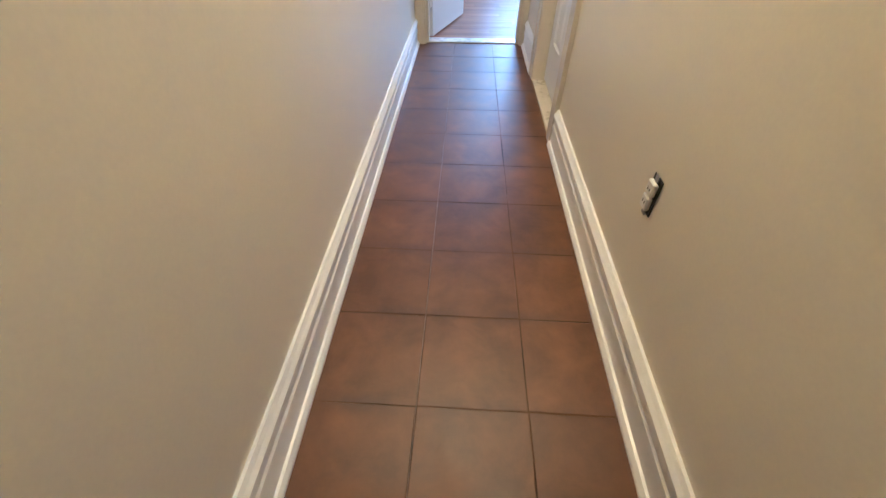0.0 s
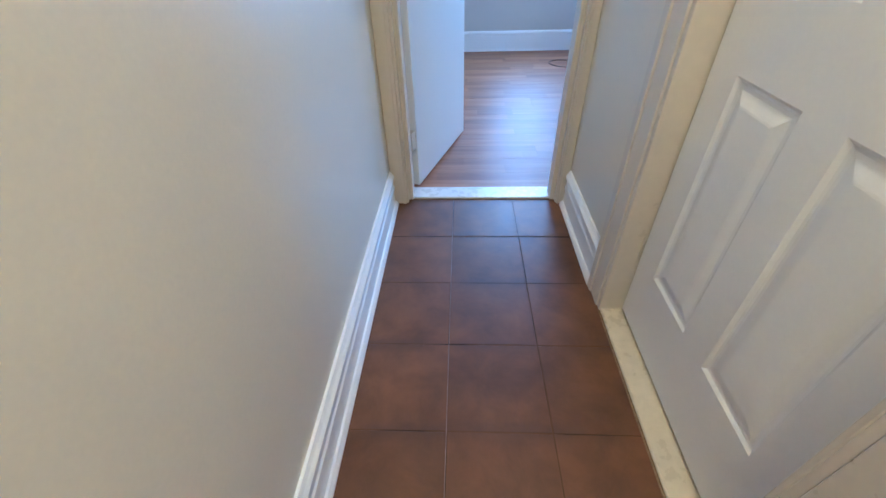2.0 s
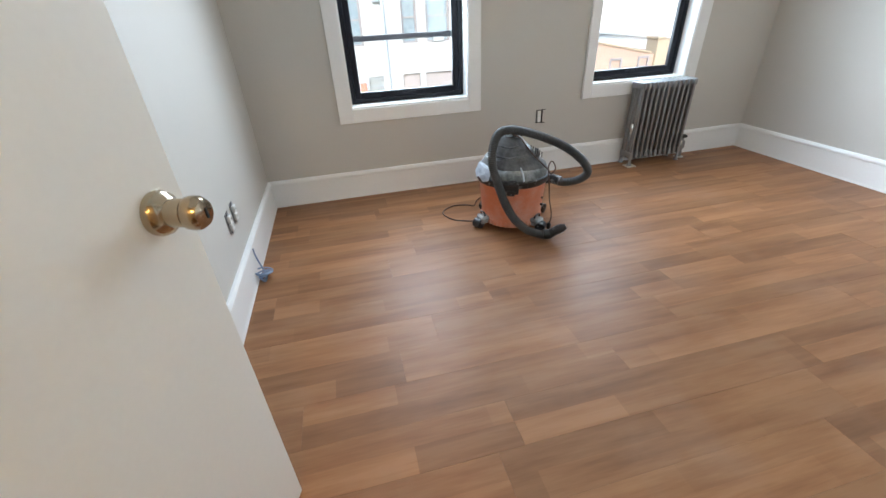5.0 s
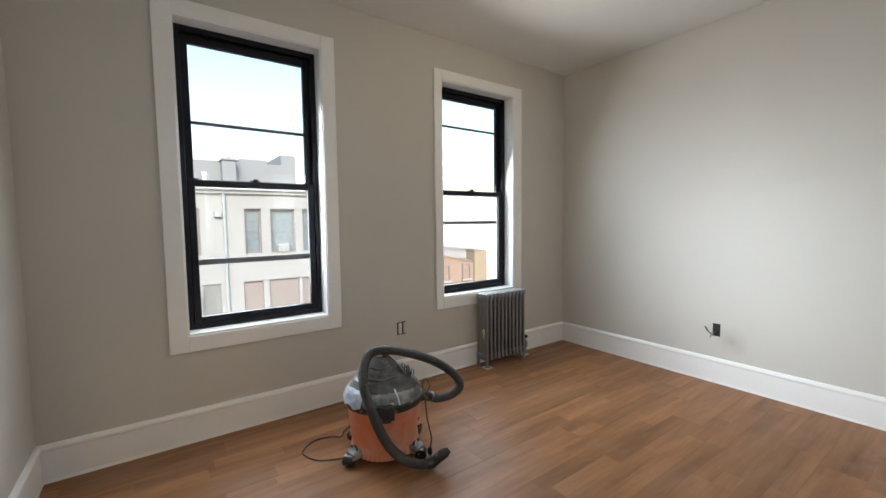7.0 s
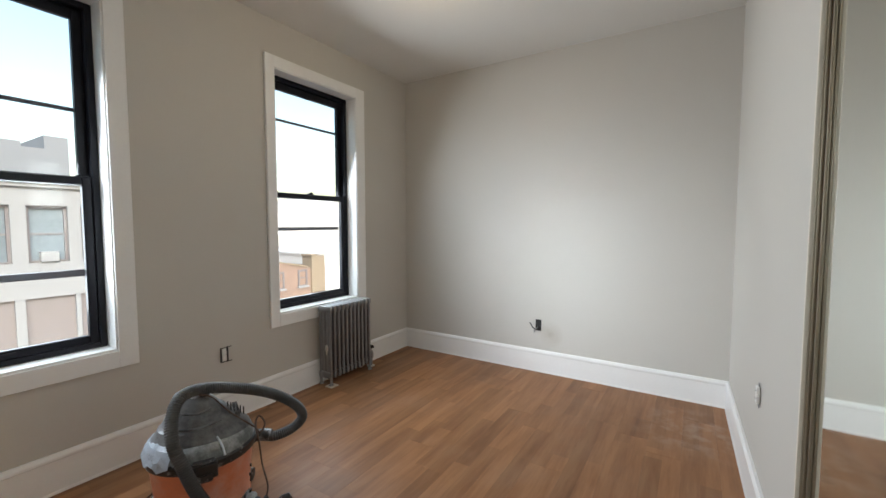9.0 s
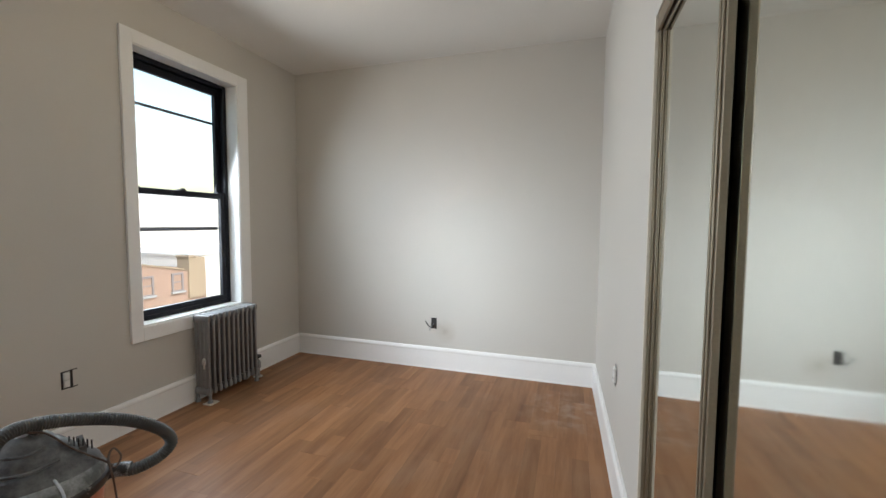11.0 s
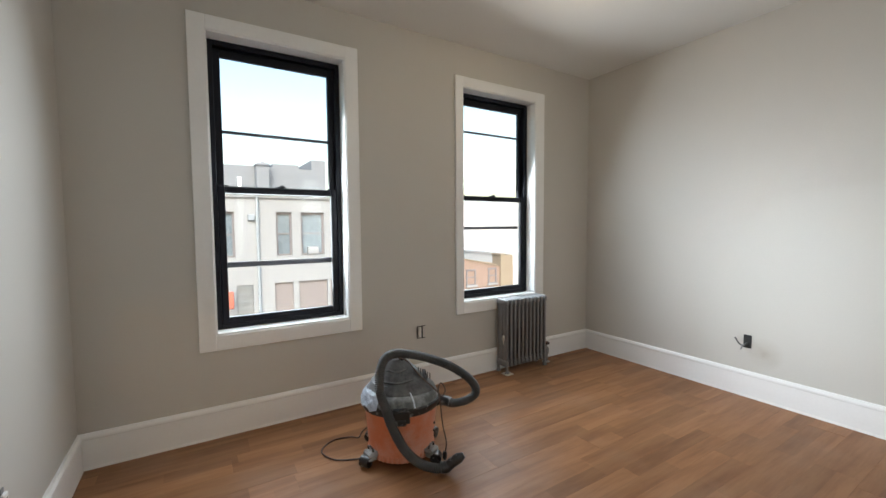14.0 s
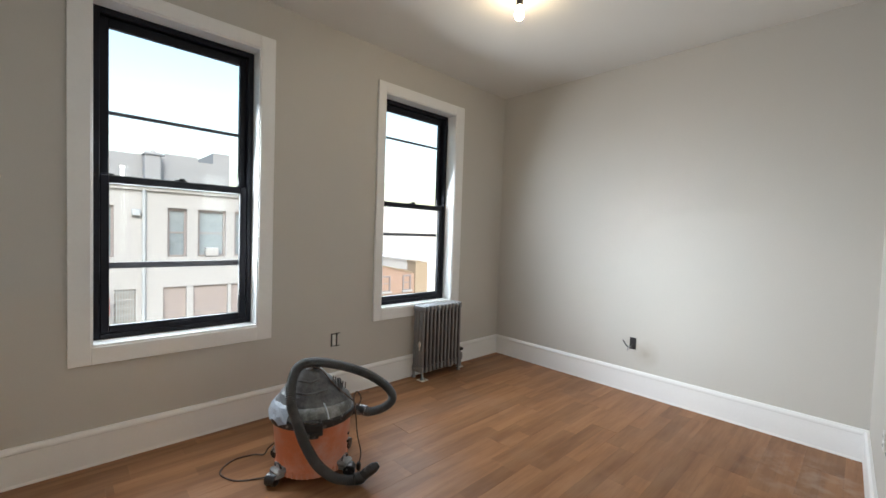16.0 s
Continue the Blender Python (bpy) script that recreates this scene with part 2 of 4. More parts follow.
    bp.inputs["Strength"].default_value, bp.inputs["Distance"].default_value = 0.38, 0.003
    l.new(a.outputs["Fac"], bp.inputs["Height"])
    l.new(bp.outputs[0], b.inputs["Normal"])
    return m


def patchy_grout():
    """Brown grout, silted up to the colour of the tiles in places and dark in others."""
    m = bpy.data.materials.new("silted_grout")
    n, l, b = nodes_of(m)
    geo = n.new("ShaderNodeNewGeometry")
    a = n.new("ShaderNodeTexNoise")
    a.inputs["Scale"].default_value, a.inputs["Detail"].default_value = 4.3, 4
    l.new(geo.outputs["Position"], a.inputs["Vector"])
    ramp = n.new("ShaderNodeValToRGB")
    e = ramp.color_ramp.elements
    e[0].position, e[0].color = 0.40, (0.026, 0.014, 0.009, 1)
    e[1].position, e[1].color = 0.56, (0.120, 0.055, 0.021, 1)
    l.new(a.outputs["Fac"], ramp.inputs[0])
    l.new(ramp.outputs[0], b.inputs["Base Color"])
    b.inputs["Roughness"].default_value = 0.8
    return m


def pane_glass(name, color=(0.97, 0.98, 0.98)):
    m = bpy.data.materials.new(name)
    m.use_nodes = True
    n, l = m.node_tree.nodes, m.node_tree.links
    n.clear()
    o = n.new("ShaderNodeOutputMaterial")
    t = n.new("ShaderNodeBsdfTransparent")
    t.inputs[0].default_value = (*color, 1)
    g = n.new("ShaderNodeBsdfGlossy")
    g.inputs["Roughness"].default_value = 0.02
    f = n.new("ShaderNodeLayerWeight")
    f.inputs[0].default_value = 0.5
    pw = n.new("ShaderNodeMath")
    pw.operation = 'POWER'
    pw.inputs[1].default_value = 5.0
    l.new(f.outputs["Facing"], pw.inputs[0])
    ml = n.new("ShaderNodeMath")
    ml.operation = 'MULTIPLY_ADD'
    ml.inputs[1].default_value, ml.inputs[2].default_value = 0.9, 0.012
    l.new(pw.outputs[0], ml.inputs[0])
    mx = n.new("ShaderNodeMixShader")
    l.new(ml.outputs[0], mx.inputs[0])
    l.new(t.outputs[0], mx.inputs[1])
    l.new(g.outputs[0], mx.inputs[2])
    l.new(mx.outputs[0], o.inputs[0])
    return m


def glow(name, color, strength):
    m = bpy.data.materials.new(name)
    n, l, b = nodes_of(m)
    b.inputs["Base Color"].default_value = (0.9, 0.88, 0.82, 1)
    b.inputs["Emission Color"].default_value = (*color, 1)
    b.inputs["Emission Strength"].default_value = strength
    return m


M_WALL = material("greige_wall_paint", (0.585, 0.558, 0.512), 0.62, var=0.025, scale=1.6, fine=140, bump=0.06, depth=0.001)
M_WALL_STAIN = material("greige_wall_paint_stained", (0.575, 0.549, 0.505), 0.62, var=0.025, scale=1.6, fine=140, bump=0.06, depth=0.001, smudge=((3.57, 1.482, 0.355), 0.12, (0.36, 0.31, 0.24)))
M_HALL = material("cream_wall_paint", (0.72, 0.672, 0.55), 0.34, var=0.03, scale=1.4, fine=120, bump=0.06, depth=0.001)
M_CEIL = material("ceiling_paint", (0.76, 0.74, 0.70), 0.75, var=0.03, scale=1.2, fine=110, bump=0.08, depth=0.001)
M_TRIM = material("white_trim_paint", (0.88, 0.875, 0.86), 0.34, var=0.02, scale=3, fine=60, bump=0.05, depth=0.0008)
# gloss trim with the hallway's warm shade put into its cream colour
M_CREAM = material("shade_toned_cream_trim", (0.66, 0.605, 0.51), 0.32, var=0.03, scale=4, fine=50, bump=0.08, depth=0.001)
M_DOOR = material("white_door_paint", (0.81, 0.80, 0.77), 0.36, var=0.02, scale=2.5, fine=70, bump=0.05, depth=0.0008)
M_CLOSET = material("white_moulded_door", (0.80, 0.79, 0.77), 0.38, var=0.02, scale=3, fine=120, bump=0.10, depth=0.001)
M_BLACK = material("black_vinyl", (0.006, 0.0065, 0.012), 0.42, var=0.12, scale=9, fine=120, bump=0.03, spec=0.28)
M_STORM = material("grey_storm_rail", (0.16, 0.16, 0.18), 0.5, 0.3, var=0.1)
M_GLASS = pane_glass("window_glass")
M_MIRROR = material("mirror_silver", (0.86, 0.90, 0.86), 0.03, 1.0, var=0.02, scale=3, fine=30, bump=0.0)
M_BRONZE = material("aged_bronze_frame", (0.285, 0.238, 0.175), 0.48, 0.65, var=0.12, scale=10, fine=150, bump=0.06)
# near-black: shade of holes and slots painted on flat plates; also mirror backing
M_DARK = material("dark_recess", (0.02, 0.02, 0.02), 0.7, var=0.15)
M_PLANK = wood_floor()
M_TILE = terracotta()
M_GROUT = patchy_grout()
M_PALELINE = material("pale_joint_line", (0.30, 0.235, 0.19), 0.9, var=0.5, scale=5, fine=60, bump=0.2)
M_GRIME = material("grimy_caulk", (0.22, 0.15, 0.075), 0.7, var=0.5, scale=14, fine=90, bump=0.3)
M_SUB = material("plank_gap", (0.10, 0.055, 0.033), 0.9, var=0.2)
M_MARBLE = material("white_marble_sill", (0.74, 0.735, 0.715), 0.28, var=0.07, scale=7, fine=30, bump=0.04, dust=0.18, dust_color=(0.45, 0.44, 0.42))
M_CMARBLE = material("cream_marble_sill", (0.68, 0.61, 0.46), 0.3, var=0.09, scale=9, fine=40, bump=0.04, dust=0.3, dust_color=(0.5, 0.44, 0.33))
M_BRASS = material("brushed_brass", (0.46, 0.38, 0.27), 0.20, 1.0, var=0.06, scale=20, fine=200, bump=0.03)
M_STEEL = material("brushed_steel", (0.62, 0.60, 0.57), 0.3, 1.0, var=0.06, scale=20, fine=200, bump=0.03)
M_RAD = material("silver_radiator_paint", (0.24, 0.237, 0.235), 0.40, 0.35, var=0.10, scale=8, fine=110, bump=0.12, dust=0.25, dust_color=(0.42, 0.42, 0.42))
M_PLAST = material("white_receptacle", (0.78, 0.77, 0.74), 0.35, var=0.03)
M_GALV = material("galvanised_box", (0.33, 0.33, 0.34), 0.45, 0.7, var=0.15, scale=30, fine=200)
M_WIRE = material("black_wire", (0.015, 0.015, 0.016), 0.45, var=0.1)
M_BLUE = material("blue_cable_sheath", (0.19, 0.26, 0.40), 0.4, var=0.15, dust=0.4)
M_ORANGE = material("dusty_orange_drum", (0.72, 0.235, 0.115), 0.42, var=0.08, scale=5, fine=80, bump=0.05, dust=0.75, dust_color=(0.74, 0.51, 0.43), dust_scale=4, dust_lo=0.42, dust_hi=0.72)
M_VBLACK = material("dusty_black_plastic", (0.020, 0.020, 0.022), 0.36, var=0.2, scale=8, fine=100, bump=0.1, dust=0.9, dust_color=(0.66, 0.66, 0.67), dust_scale=20, dust_lo=0.53)
M_HEAD = material("dust_hazed_black_plastic", (0.040, 0.040, 0.042), 0.33, var=0.2, scale=8, fine=100, bump=0.1, dust=0.62, dust_color=(0.36, 0.36, 0.365), dust_scale=9, dust_lo=0.36, dust_hi=0.72)
M_BAG = material("dusty_plastic_sheet", (0.66, 0.71, 0.78), 0.3, var=0.10, scale=18, fine=120, bump=0.5, depth=0.004)
M_LID = material("plaster_dusted_lid", (0.11, 0.115, 0.112), 0.40, var=0.2, scale=8, fine=90, bump=0.15, dust=0.85, dust_color=(0.46, 0.47, 0.47), dust_scale=8, dust_lo=0.42, dust_hi=0.66)
M_HOSE = material("dusty_hose_rubber", (0.050, 0.050, 0.050), 0.6, var=0.15, scale=12, fine=140, bump=0.1, dust=0.35, dust_color=(0.22, 0.21, 0.2), dust_scale=10)
M_CORD = material("brown_black_cord", (0.075, 0.038, 0.024), 0.5, var=0.15, dust=0.2)
M_SOCK = material("lamp_socket", (0.05, 0.045, 0.04), 0.5)
M_BULB = glow("warm_bulb", (1.0, 0.76, 0.46), 24.0)
M_GLOBE = glow("warm_globe", (1.0, 0.60, 0.21), 20.0)
# outside
M_FARPALE = material("sunlit_white_wall", (0.72, 0.72, 0.71), 0.8, var=0.05, scale=0.5, fine=7, bump=0.2, depth=0.01)
M_FACADE = material("pale_painted_stucco", (0.36, 0.368, 0.382), 0.8, var=0.06, scale=0.7, fine=9, bump=0.2, depth=0.01)
M_GREYWALL = material("grey_roof_parapet", (0.255, 0.268, 0.292), 0.85, var=0.08, scale=0.6, fine=8, bump=0.2, depth=0.01)
M_BRICKRED = material("far_brick", (0.34, 0.240, 0.195), 0.85, var=0.15, scale=2, fine=14, bump=0.2, depth=0.01)
M_TANSTONE = material("tan_chimney", (0.33, 0.265, 0.195), 0.85, var=0.12, scale=3, fine=14)
M_LINTEL = material("maroon_window_frame", (0.225, 0.205, 0.215), 0.6, var=0.1)
M_FARGLASS = material("far_window_glass", (0.20, 0.245, 0.285), 0.12, var=0.2, scale=1.2, fine=6, bump=0.0)
M_SHUTTER = material("rose_grey_shutter", (0.275, 0.245, 0.245), 0.7, var=0.08, scale=2, fine=20)
M_PIPE = material("grey_drain_pipe", (0.36, 0.40, 0.44), 0.5, var=0.1)
M_ASPHALT = material("asphalt", (0.055, 0.055, 0.057), 0.9, var=0.2, scale=1.5, fine=60, bump=0.3, depth=0.01)
M_PAVE = material("pavement_concrete", (0.36, 0.35, 0.33), 0.85, var=0.1, scale=1.5, fine=40)
M_RED = material("red_sign_paint", (0.55, 0.16, 0.11), 0.5, var=0.1)


# ---- mesh helpers ----
def finish(name, bm, mat, smooth=False):
    bmesh.ops.recalc_face_normals(bm, faces=bm.faces)
    me = bpy.data.meshes.new(name)
    bm.to_mesh(me)
    bm.free()
    if mat:
        me.materials.append(mat)
    if smooth:
        for p in me.polygons:
            p.use_smooth = True
        me.set_sharp_from_angle(angle=radians(40))
    return me


def part(name, bm, mat, parent=None, label="", smooth=False):
    ob = new(name, finish(name, bm, mat, smooth))
    if parent:
        ob.parent = parent
    return tagged(ob, label) if label else ob


def empty(name, m=None, **tags):
    ob = new(name)
    ob.empty_display_size = 0.1
    if m:
        ob.matrix_world = m
    return tagged(ob, **tags)


def box(bm, a, b, bevel=0.0, seg=1):
    """Adds a box from corner a to corner b, its edges rounded by bevel."""
    vs = [bm.verts.new((x, y, z)) for x in (a[0], b[0]) for y in (a[1], b[1]) for z in (a[2], b[2])]
    fs = [bm.faces.new([vs[i] for i in q]) for q in ((0, 1, 3, 2), (4, 6, 7, 5), (0, 4, 5, 1), (2, 3, 7, 6), (0, 2, 6, 4), (1, 5, 7, 3))]
    if bevel:
        bmesh.ops.bevel(bm, geom=list({e for f in fs for e in f.edges}), offset=bevel, segments=seg, affect='EDGES', profile=0.5)
    return bm


def boxes(*pairs, bevel=0.0):
    bm = bmesh.new()
    for a, b in pairs:
        box(bm, a, b, bevel)
    return bm


def lathe(bm, profile, n=40, at=(0, 0, 0), squash=None):
    """Turns (radius, height) pairs about z. squash(angle, r, z) may reshape each point."""
    rings = []
    for r, z in profile:
        ring = []
        for i in range(n):
            a = 2 * math.pi * i / n
            p = Vector((r * math.cos(a), r * math.sin(a), z))
            if squash:
                p = squash(p)
            ring.append(bm.verts.new(p + Vector(at)))
        rings.append(ring)
    for r0, r1 in zip(rings, rings[1:]):
        for i in range(n):
            bm.faces.new((r0[i], r0[(i + 1) % n], r1[(i + 1) % n], r1[i]))
    bm.faces.new(list(reversed(rings[0])))
    bm.faces.new(rings[-1])
    return bm


def curve_points(ctrl, steps):
    """A smooth line through the control points (Catmull-Rom)."""
    c = [Vector(p) for p in ctrl]
    c = [c[0] * 2 - c[1]] + c + [c[-1] * 2 - c[-2]]
    out = []
    for i in range(1, len(c) - 2):
        for k in range(steps):
            t = k / steps
            out.append(0.5 * ((2 * c[i]) + (c[i + 1] - c[i - 1]) * t + (2 * c[i - 1] - 5 * c[i] + 4 * c[i + 1] - c[i + 2]) * t * t + (3 * c[i] - c[i - 1] - 3 * c[i + 1] + c[i + 2]) * t ** 3))
    out.append(c[-2])
    return out


def sweep(bm, pts, radius, n=10):
    """A tube along pts; radius is a number or a function of the point's index."""
    t0 = (pts[1] - pts[0]).normalized()
    side = t0.cross(Vector((0.3, 0.2, 1))).normalized()
    rings = []
    for i, p in enumerate(pts):
        t = (pts[min(i + 1, len(pts) - 1)] - pts[max(i - 1, 0)]).normalized()
        side = (side - t * side.dot(t)).normalized()
        up = t.cross(side)
        r = radius(i) if callable(radius) else radius
        rings.append([bm.verts.new(p + side * (r * math.cos(2 * math.pi * k / n)) + up * (r * math.sin(2 * math.pi * k / n))) for k in range(n)])
    for a, b in zip(rings, rings[1:]):
        for k in range(n):
            bm.faces.new((a[k], a[(k + 1) % n], b[(k + 1) % n], b[k]))
    bm.faces.new(list(reversed(rings[0])))
    bm.faces.new(rings[-1])
    return bm


def even(pts, step):
    """The same line with points at even steps."""
    out, left = [pts[0].copy()], 0.0
    for a, b in zip(pts, pts[1:]):
        d = (b - a).length
        s = step - left
        while s <= d:
            out.append(a.lerp(b, s / d))
            s += step
        left = d - (s - step)
    return out


def moulding(name, profile, a, b, inward, mat, label):
    """A length of moulding from a to b: profile of (out from the wall, height) pairs, against the wall whose inward normal is given."""
    bm = bmesh.new()
    a, b, w = Vector((*a, 0)), Vector((*b, 0)), Vector((*inward, 0))
    ends = [[bm.verts.new(p + w * d + Vector((0, 0, z))) for d, z in profile] for p in (a, b)]
    k = len(profile)
    for i in range(k):
        bm.faces.new((ends[0][i], ends[0][(i + 1) % k], ends[1][(i + 1) % k], ends[1][i]))
    bm.faces.new(ends[0])
    bm.faces.new(list(reversed(ends[1])))
    return tagged(part(name, bm, mat), label, "baseboard", kind="structure")


# ---- the plan ----
WX, EX, NY, CEIL = -0.555, 3.57, 3.08, 2.82       # bedroom: west, east and north wall faces, ceiling
SD, SC, SE = 0.10, 0.138, 0.180                               # south wall face by the door, by the closet, and at the east end
HW, HE, HS = -0.618, 0.26, -5.30                   # hall: west and east wall faces, south end
DL, DR, DH = -0.538, 0.211, 2.03                   # bedroom doorway
CD0, CD1 = -1.550, -0.775                          # hall closet doorway along y
MX0, MX1, MH = 0.45, 1.655, 2.06                    # mirror closet opening
WIN = ((0.117, 0.965), (1.970, 2.809))             # window openings along x
WINZ = ((0.645, 2.495), (0.652, 2.475))            # and their heights


def structure(name, bm, mat, label, category):
    return tagged(part(name, bm, mat), label, category, kind="structure")


structure("floor", boxes(((HW - 0.3, HS - 0.2, -0.2), (EX + 0.3, NY + 0.21, -0.012))), M_SUB, "dark screed under the floor coverings", "floor")
structure("ceiling", boxes(((HW - 0.3, HS - 0.2, CEIL), (EX + 0.3, NY + 0.21, CEIL + 0.15))), M_CEIL, "plain off-white painted plaster ceiling", "ceiling")
structure("wall_west", boxes(((WX - 0.12, SD, -0.012), (WX, NY, CEIL))), M_WALL, "smooth greige painted bedroom wall", "wall")
structure("wall_east", boxes(((EX, -0.02, -0.012), (EX + 0.12, NY, CEIL))), M_WALL_STAIN, "smooth greige painted bedroom wall", "wall")
bm = bmesh.new()
xs = [WX - 0.12, WIN[0][0], WIN[0][1], WIN[1][0], WIN[1][1], EX + 0.12]
for i in range(5):
    if i % 2 == 0:
        box(bm, (xs[i], NY, -0.012), (xs[i + 1], NY + 0.21, CEIL))
    else:
        box(bm, (xs[i], NY, -0.012), (xs[i + 1], NY + 0.21, WINZ[i // 2][0]))
        box(bm, (xs[i], NY, WINZ[i // 2][1]), (xs[i + 1], NY + 0.21, CEIL))
structure("wall_north", bm, M_WALL, "greige painted wall with two window openings", "wall")
structure("wall_south", boxes(((HW - 0.1, -0.015, -0.012), (DL, SD, CEIL)), ((DL, -0.015, DH), (DR, SD, CEIL)), ((DR, -0.015, -0.012), (MX0, SD, CEIL)),
          ((MX0, -0.015, MH), (MX1, SC, CEIL)), ((MX1, -0.015, -0.012), (EX, SC, CEIL))), M_WALL, "greige painted wall with doorway and closet opening", "wall")
for v in bpy.data.objects["wall_south"].data.vertices:
    if v.co.x > EX - 0.01 and v.co.y > 0:
        v.co.y = SE
structure("wall_hall_west", boxes(((HW - 0.1, HS, -0.012), (HW, -0.015, CEIL))), M_HALL, "long cream painted hallway wall", "wall")
structure("wall_hall_east", boxes(((HE, HS, -0.012), (HE + 0.1, CD0, CEIL)), ((HE, CD0, DH), (HE + 0.1, CD1, CEIL)), ((HE, CD1, -0.012), (HE + 0.1, -0.015, CEIL))),
          M_HALL, "cream painted hallway wall with a closet doorway", "wall")
structure("wall_hall_south", boxes(((HW - 0.1, HS - 0.1, -0.012), (HE + 0.1, HS, CEIL))), M_HALL, "cream painted wall at the hallway's end", "wall")
structure("wall_closet_back", boxes(((HE + 0.1, -0.62, -0.012), (1.76, -0.55, CEIL)), ((1.70, -0.55, -0.012), (1.76, -0.015, CEIL))), M_WALL, "plain inner wall of the mirrored closet", "wall")
structure("wall_linen_closet", boxes(((HE + 0.1, -1.85, -0.012), (1.0, -1.75, CEIL)), ((0.9, -1.75, -0.012), (1.0, -0.62, CEIL))), M_WALL, "plain inner wall of the hallway closet", "wall")

# door thresholds
structure("threshold", boxes(((DL + 0.004, -0.013, -0.012), (DR - 0.004, 0.095, 0.010)), bevel=0.004), M_MARBLE, "white marble door saddle with grey smudges", "threshold")
structure("threshold", boxes(((HE - 0.012, CD0 + 0.004, -0.012), (HE + 0.095, CD1 - 0.004, 0.009)), bevel=0.004), M_CMARBLE, "cream marble door saddle, worn and stained", "threshold")

structure("caulk_line", boxes(((DL - 0.01, -0.021, -0.004), (DR + 0.01, -0.0135, 0.004)), bevel=0.0015), M_GRIME, "grimy yellow-brown caulk along the door saddle", "caulk")
structure("caulk_line", boxes(((HE - 0.020, CD0 + 0.004, -0.004), (HE - 0.0125, CD1 - 0.004, 0.003)), bevel=0.0015), M_GRIME, "grimy yellow-brown caulk along the closet saddle", "caulk")

# baseboards
HALL_BASE = [(0, 0.0), (0.030, 0.0), (0.030, 0.010), (0.022, 0.024), (0.015, 0.026), (0.013, 0.085), (0.018, 0.092), (0.018, 0.112), (0.013, 0.118), (0.013, 0.142), (0.021, 0.150), (0.022, 0.166), (0.014, 0.178), (0.008, 0.190), (0, 0.190)]
ROOM_BASE = [(0, 0.0), (0.021, 0.0), (0.020, 0.008), (0.017, 0.014), (0.017, 0.165), (0.022, 0.172), (0.021, 0.184), (0.012, 0.200), (0, 0.200)]
HB = "white stepped hallway baseboard with a shoe strip"
moulding("baseboard", HALL_BASE, (HW, HS), (HW, -0.070), (1, 0), M_TRIM, HB)
moulding("baseboard", HALL_BASE, (HE, HS), (HE, CD0 - 0.095), (-1, 0), M_TRIM, HB)
moulding("baseboard", HALL_BASE, (HE, CD1 + 0.122), (HE, -0.070), (-1, 0), M_TRIM, HB)
RB = "tall white bedroom baseboard with a beaded top"
moulding("baseboard", ROOM_BASE, (WX, NY), (EX, NY), (0, -1), M_TRIM, RB)
moulding("baseboard", ROOM_BASE, (EX, SE), (EX, NY - 0.021), (-1, 0), M_TRIM, RB)
moulding("baseboard", ROOM_BASE, (WX, SD + 0.02), (WX, NY - 0.021), (1, 0), M_TRIM, RB)
moulding("baseboard", ROOM_BASE, (MX1 + 0.03, SC), (EX - 0.021, SE), (0, 1), M_TRIM, RB)


# ---- door frames ----
def casing_bm(a, b, axis, face, out, steps=((0.0, 0.020), (0.35, 0.014), (0.75, 0.024))):
    """One upright or head casing between corners a and b in the wall's plane: strips of different thickness side by side."""
    bm = bmesh.new()
    (u0, z0), (u1, z1) = a, b
    tall = abs(z1 - z0) > abs(u1 - u0)
    cuts = [s for s, _ in steps] + [1.0]
    for (s, th), e in zip(steps, cuts[1:]):
        if tall:
            p, q = (u0 + (u1 - u0) * s, z0), (u0 + (u1 - u0) * e, z1)
        else:
            p, q = (u0, z0 + (z1 - z0) * s), (u1, z0 + (z1 - z0) * e)
        lo, hi = sorted((face, face + out * th))
        if axis == "y":
            box(bm, (min(p[0], q[0]), lo, min(p[1], q[1])), (max(p[0], q[0]), hi, max(p[1], q[1])), 0.002)
        else:
            box(bm, (lo, min(p[0], q[0]), min(p[1], q[1])), (hi, max(p[0], q[0]), max(p[1], q[1])), 0.002)
    return bm


frame_1 = empty("door_frame", label="door frame between hallway and bedroom, hallway shade in its cream colour", category="door frame", kind="structure")
part("casing", casing_bm((DL, 0), (HW + 0.001, DH + 0.07), "y", -0.016, -1, steps=((0.0, 0.036), (0.14, 0.046), (0.34, 0.043))), M_CREAM, frame_1)
part("casing", casing_bm((DR, 0), (HE - 0.001, DH + 0.07), "y", -0.016, -1, steps=((0.0, 0.036), (0.14, 0.046), (0.34, 0.043))), M_CREAM, frame_1)
part("casing", casing_bm((DL, DH), (DR, DH + 0.07), "y", -0.016, -1), M_CREAM, frame_1)
part("jamb", boxes(((DL, -0.022, 0.0), (DL + 0.010, 0.075, DH)), ((DL + 0.010, -0.022, 0.0), (DL + 0.022, 0.05, DH)), bevel=0.002), M_CREAM, frame_1)
part("jamb", boxes(((DR - 0.010, -0.022, 0.0), (DR, SD + 0.004, DH)), ((DR - 0.022, -0.022, 0.0), (DR - 0.010, 0.05, DH)), bevel=0.002), M_CREAM, frame_1)
part("head_jamb", boxes(((DL + 0.022, -0.022, DH - 0.018), (DR - 0.022, SD + 0.004, DH)), bevel=0.002), M_CREAM, frame_1)
part("casing", casing_bm((DR, 0), (DR + 0.085, DH + 0.07), "y", SD, 1), M_TRIM, frame_1)
part("casing", casing_bm((DL, DH), (DR, DH + 0.07), "y", SD, 1), M_TRIM, frame_1)

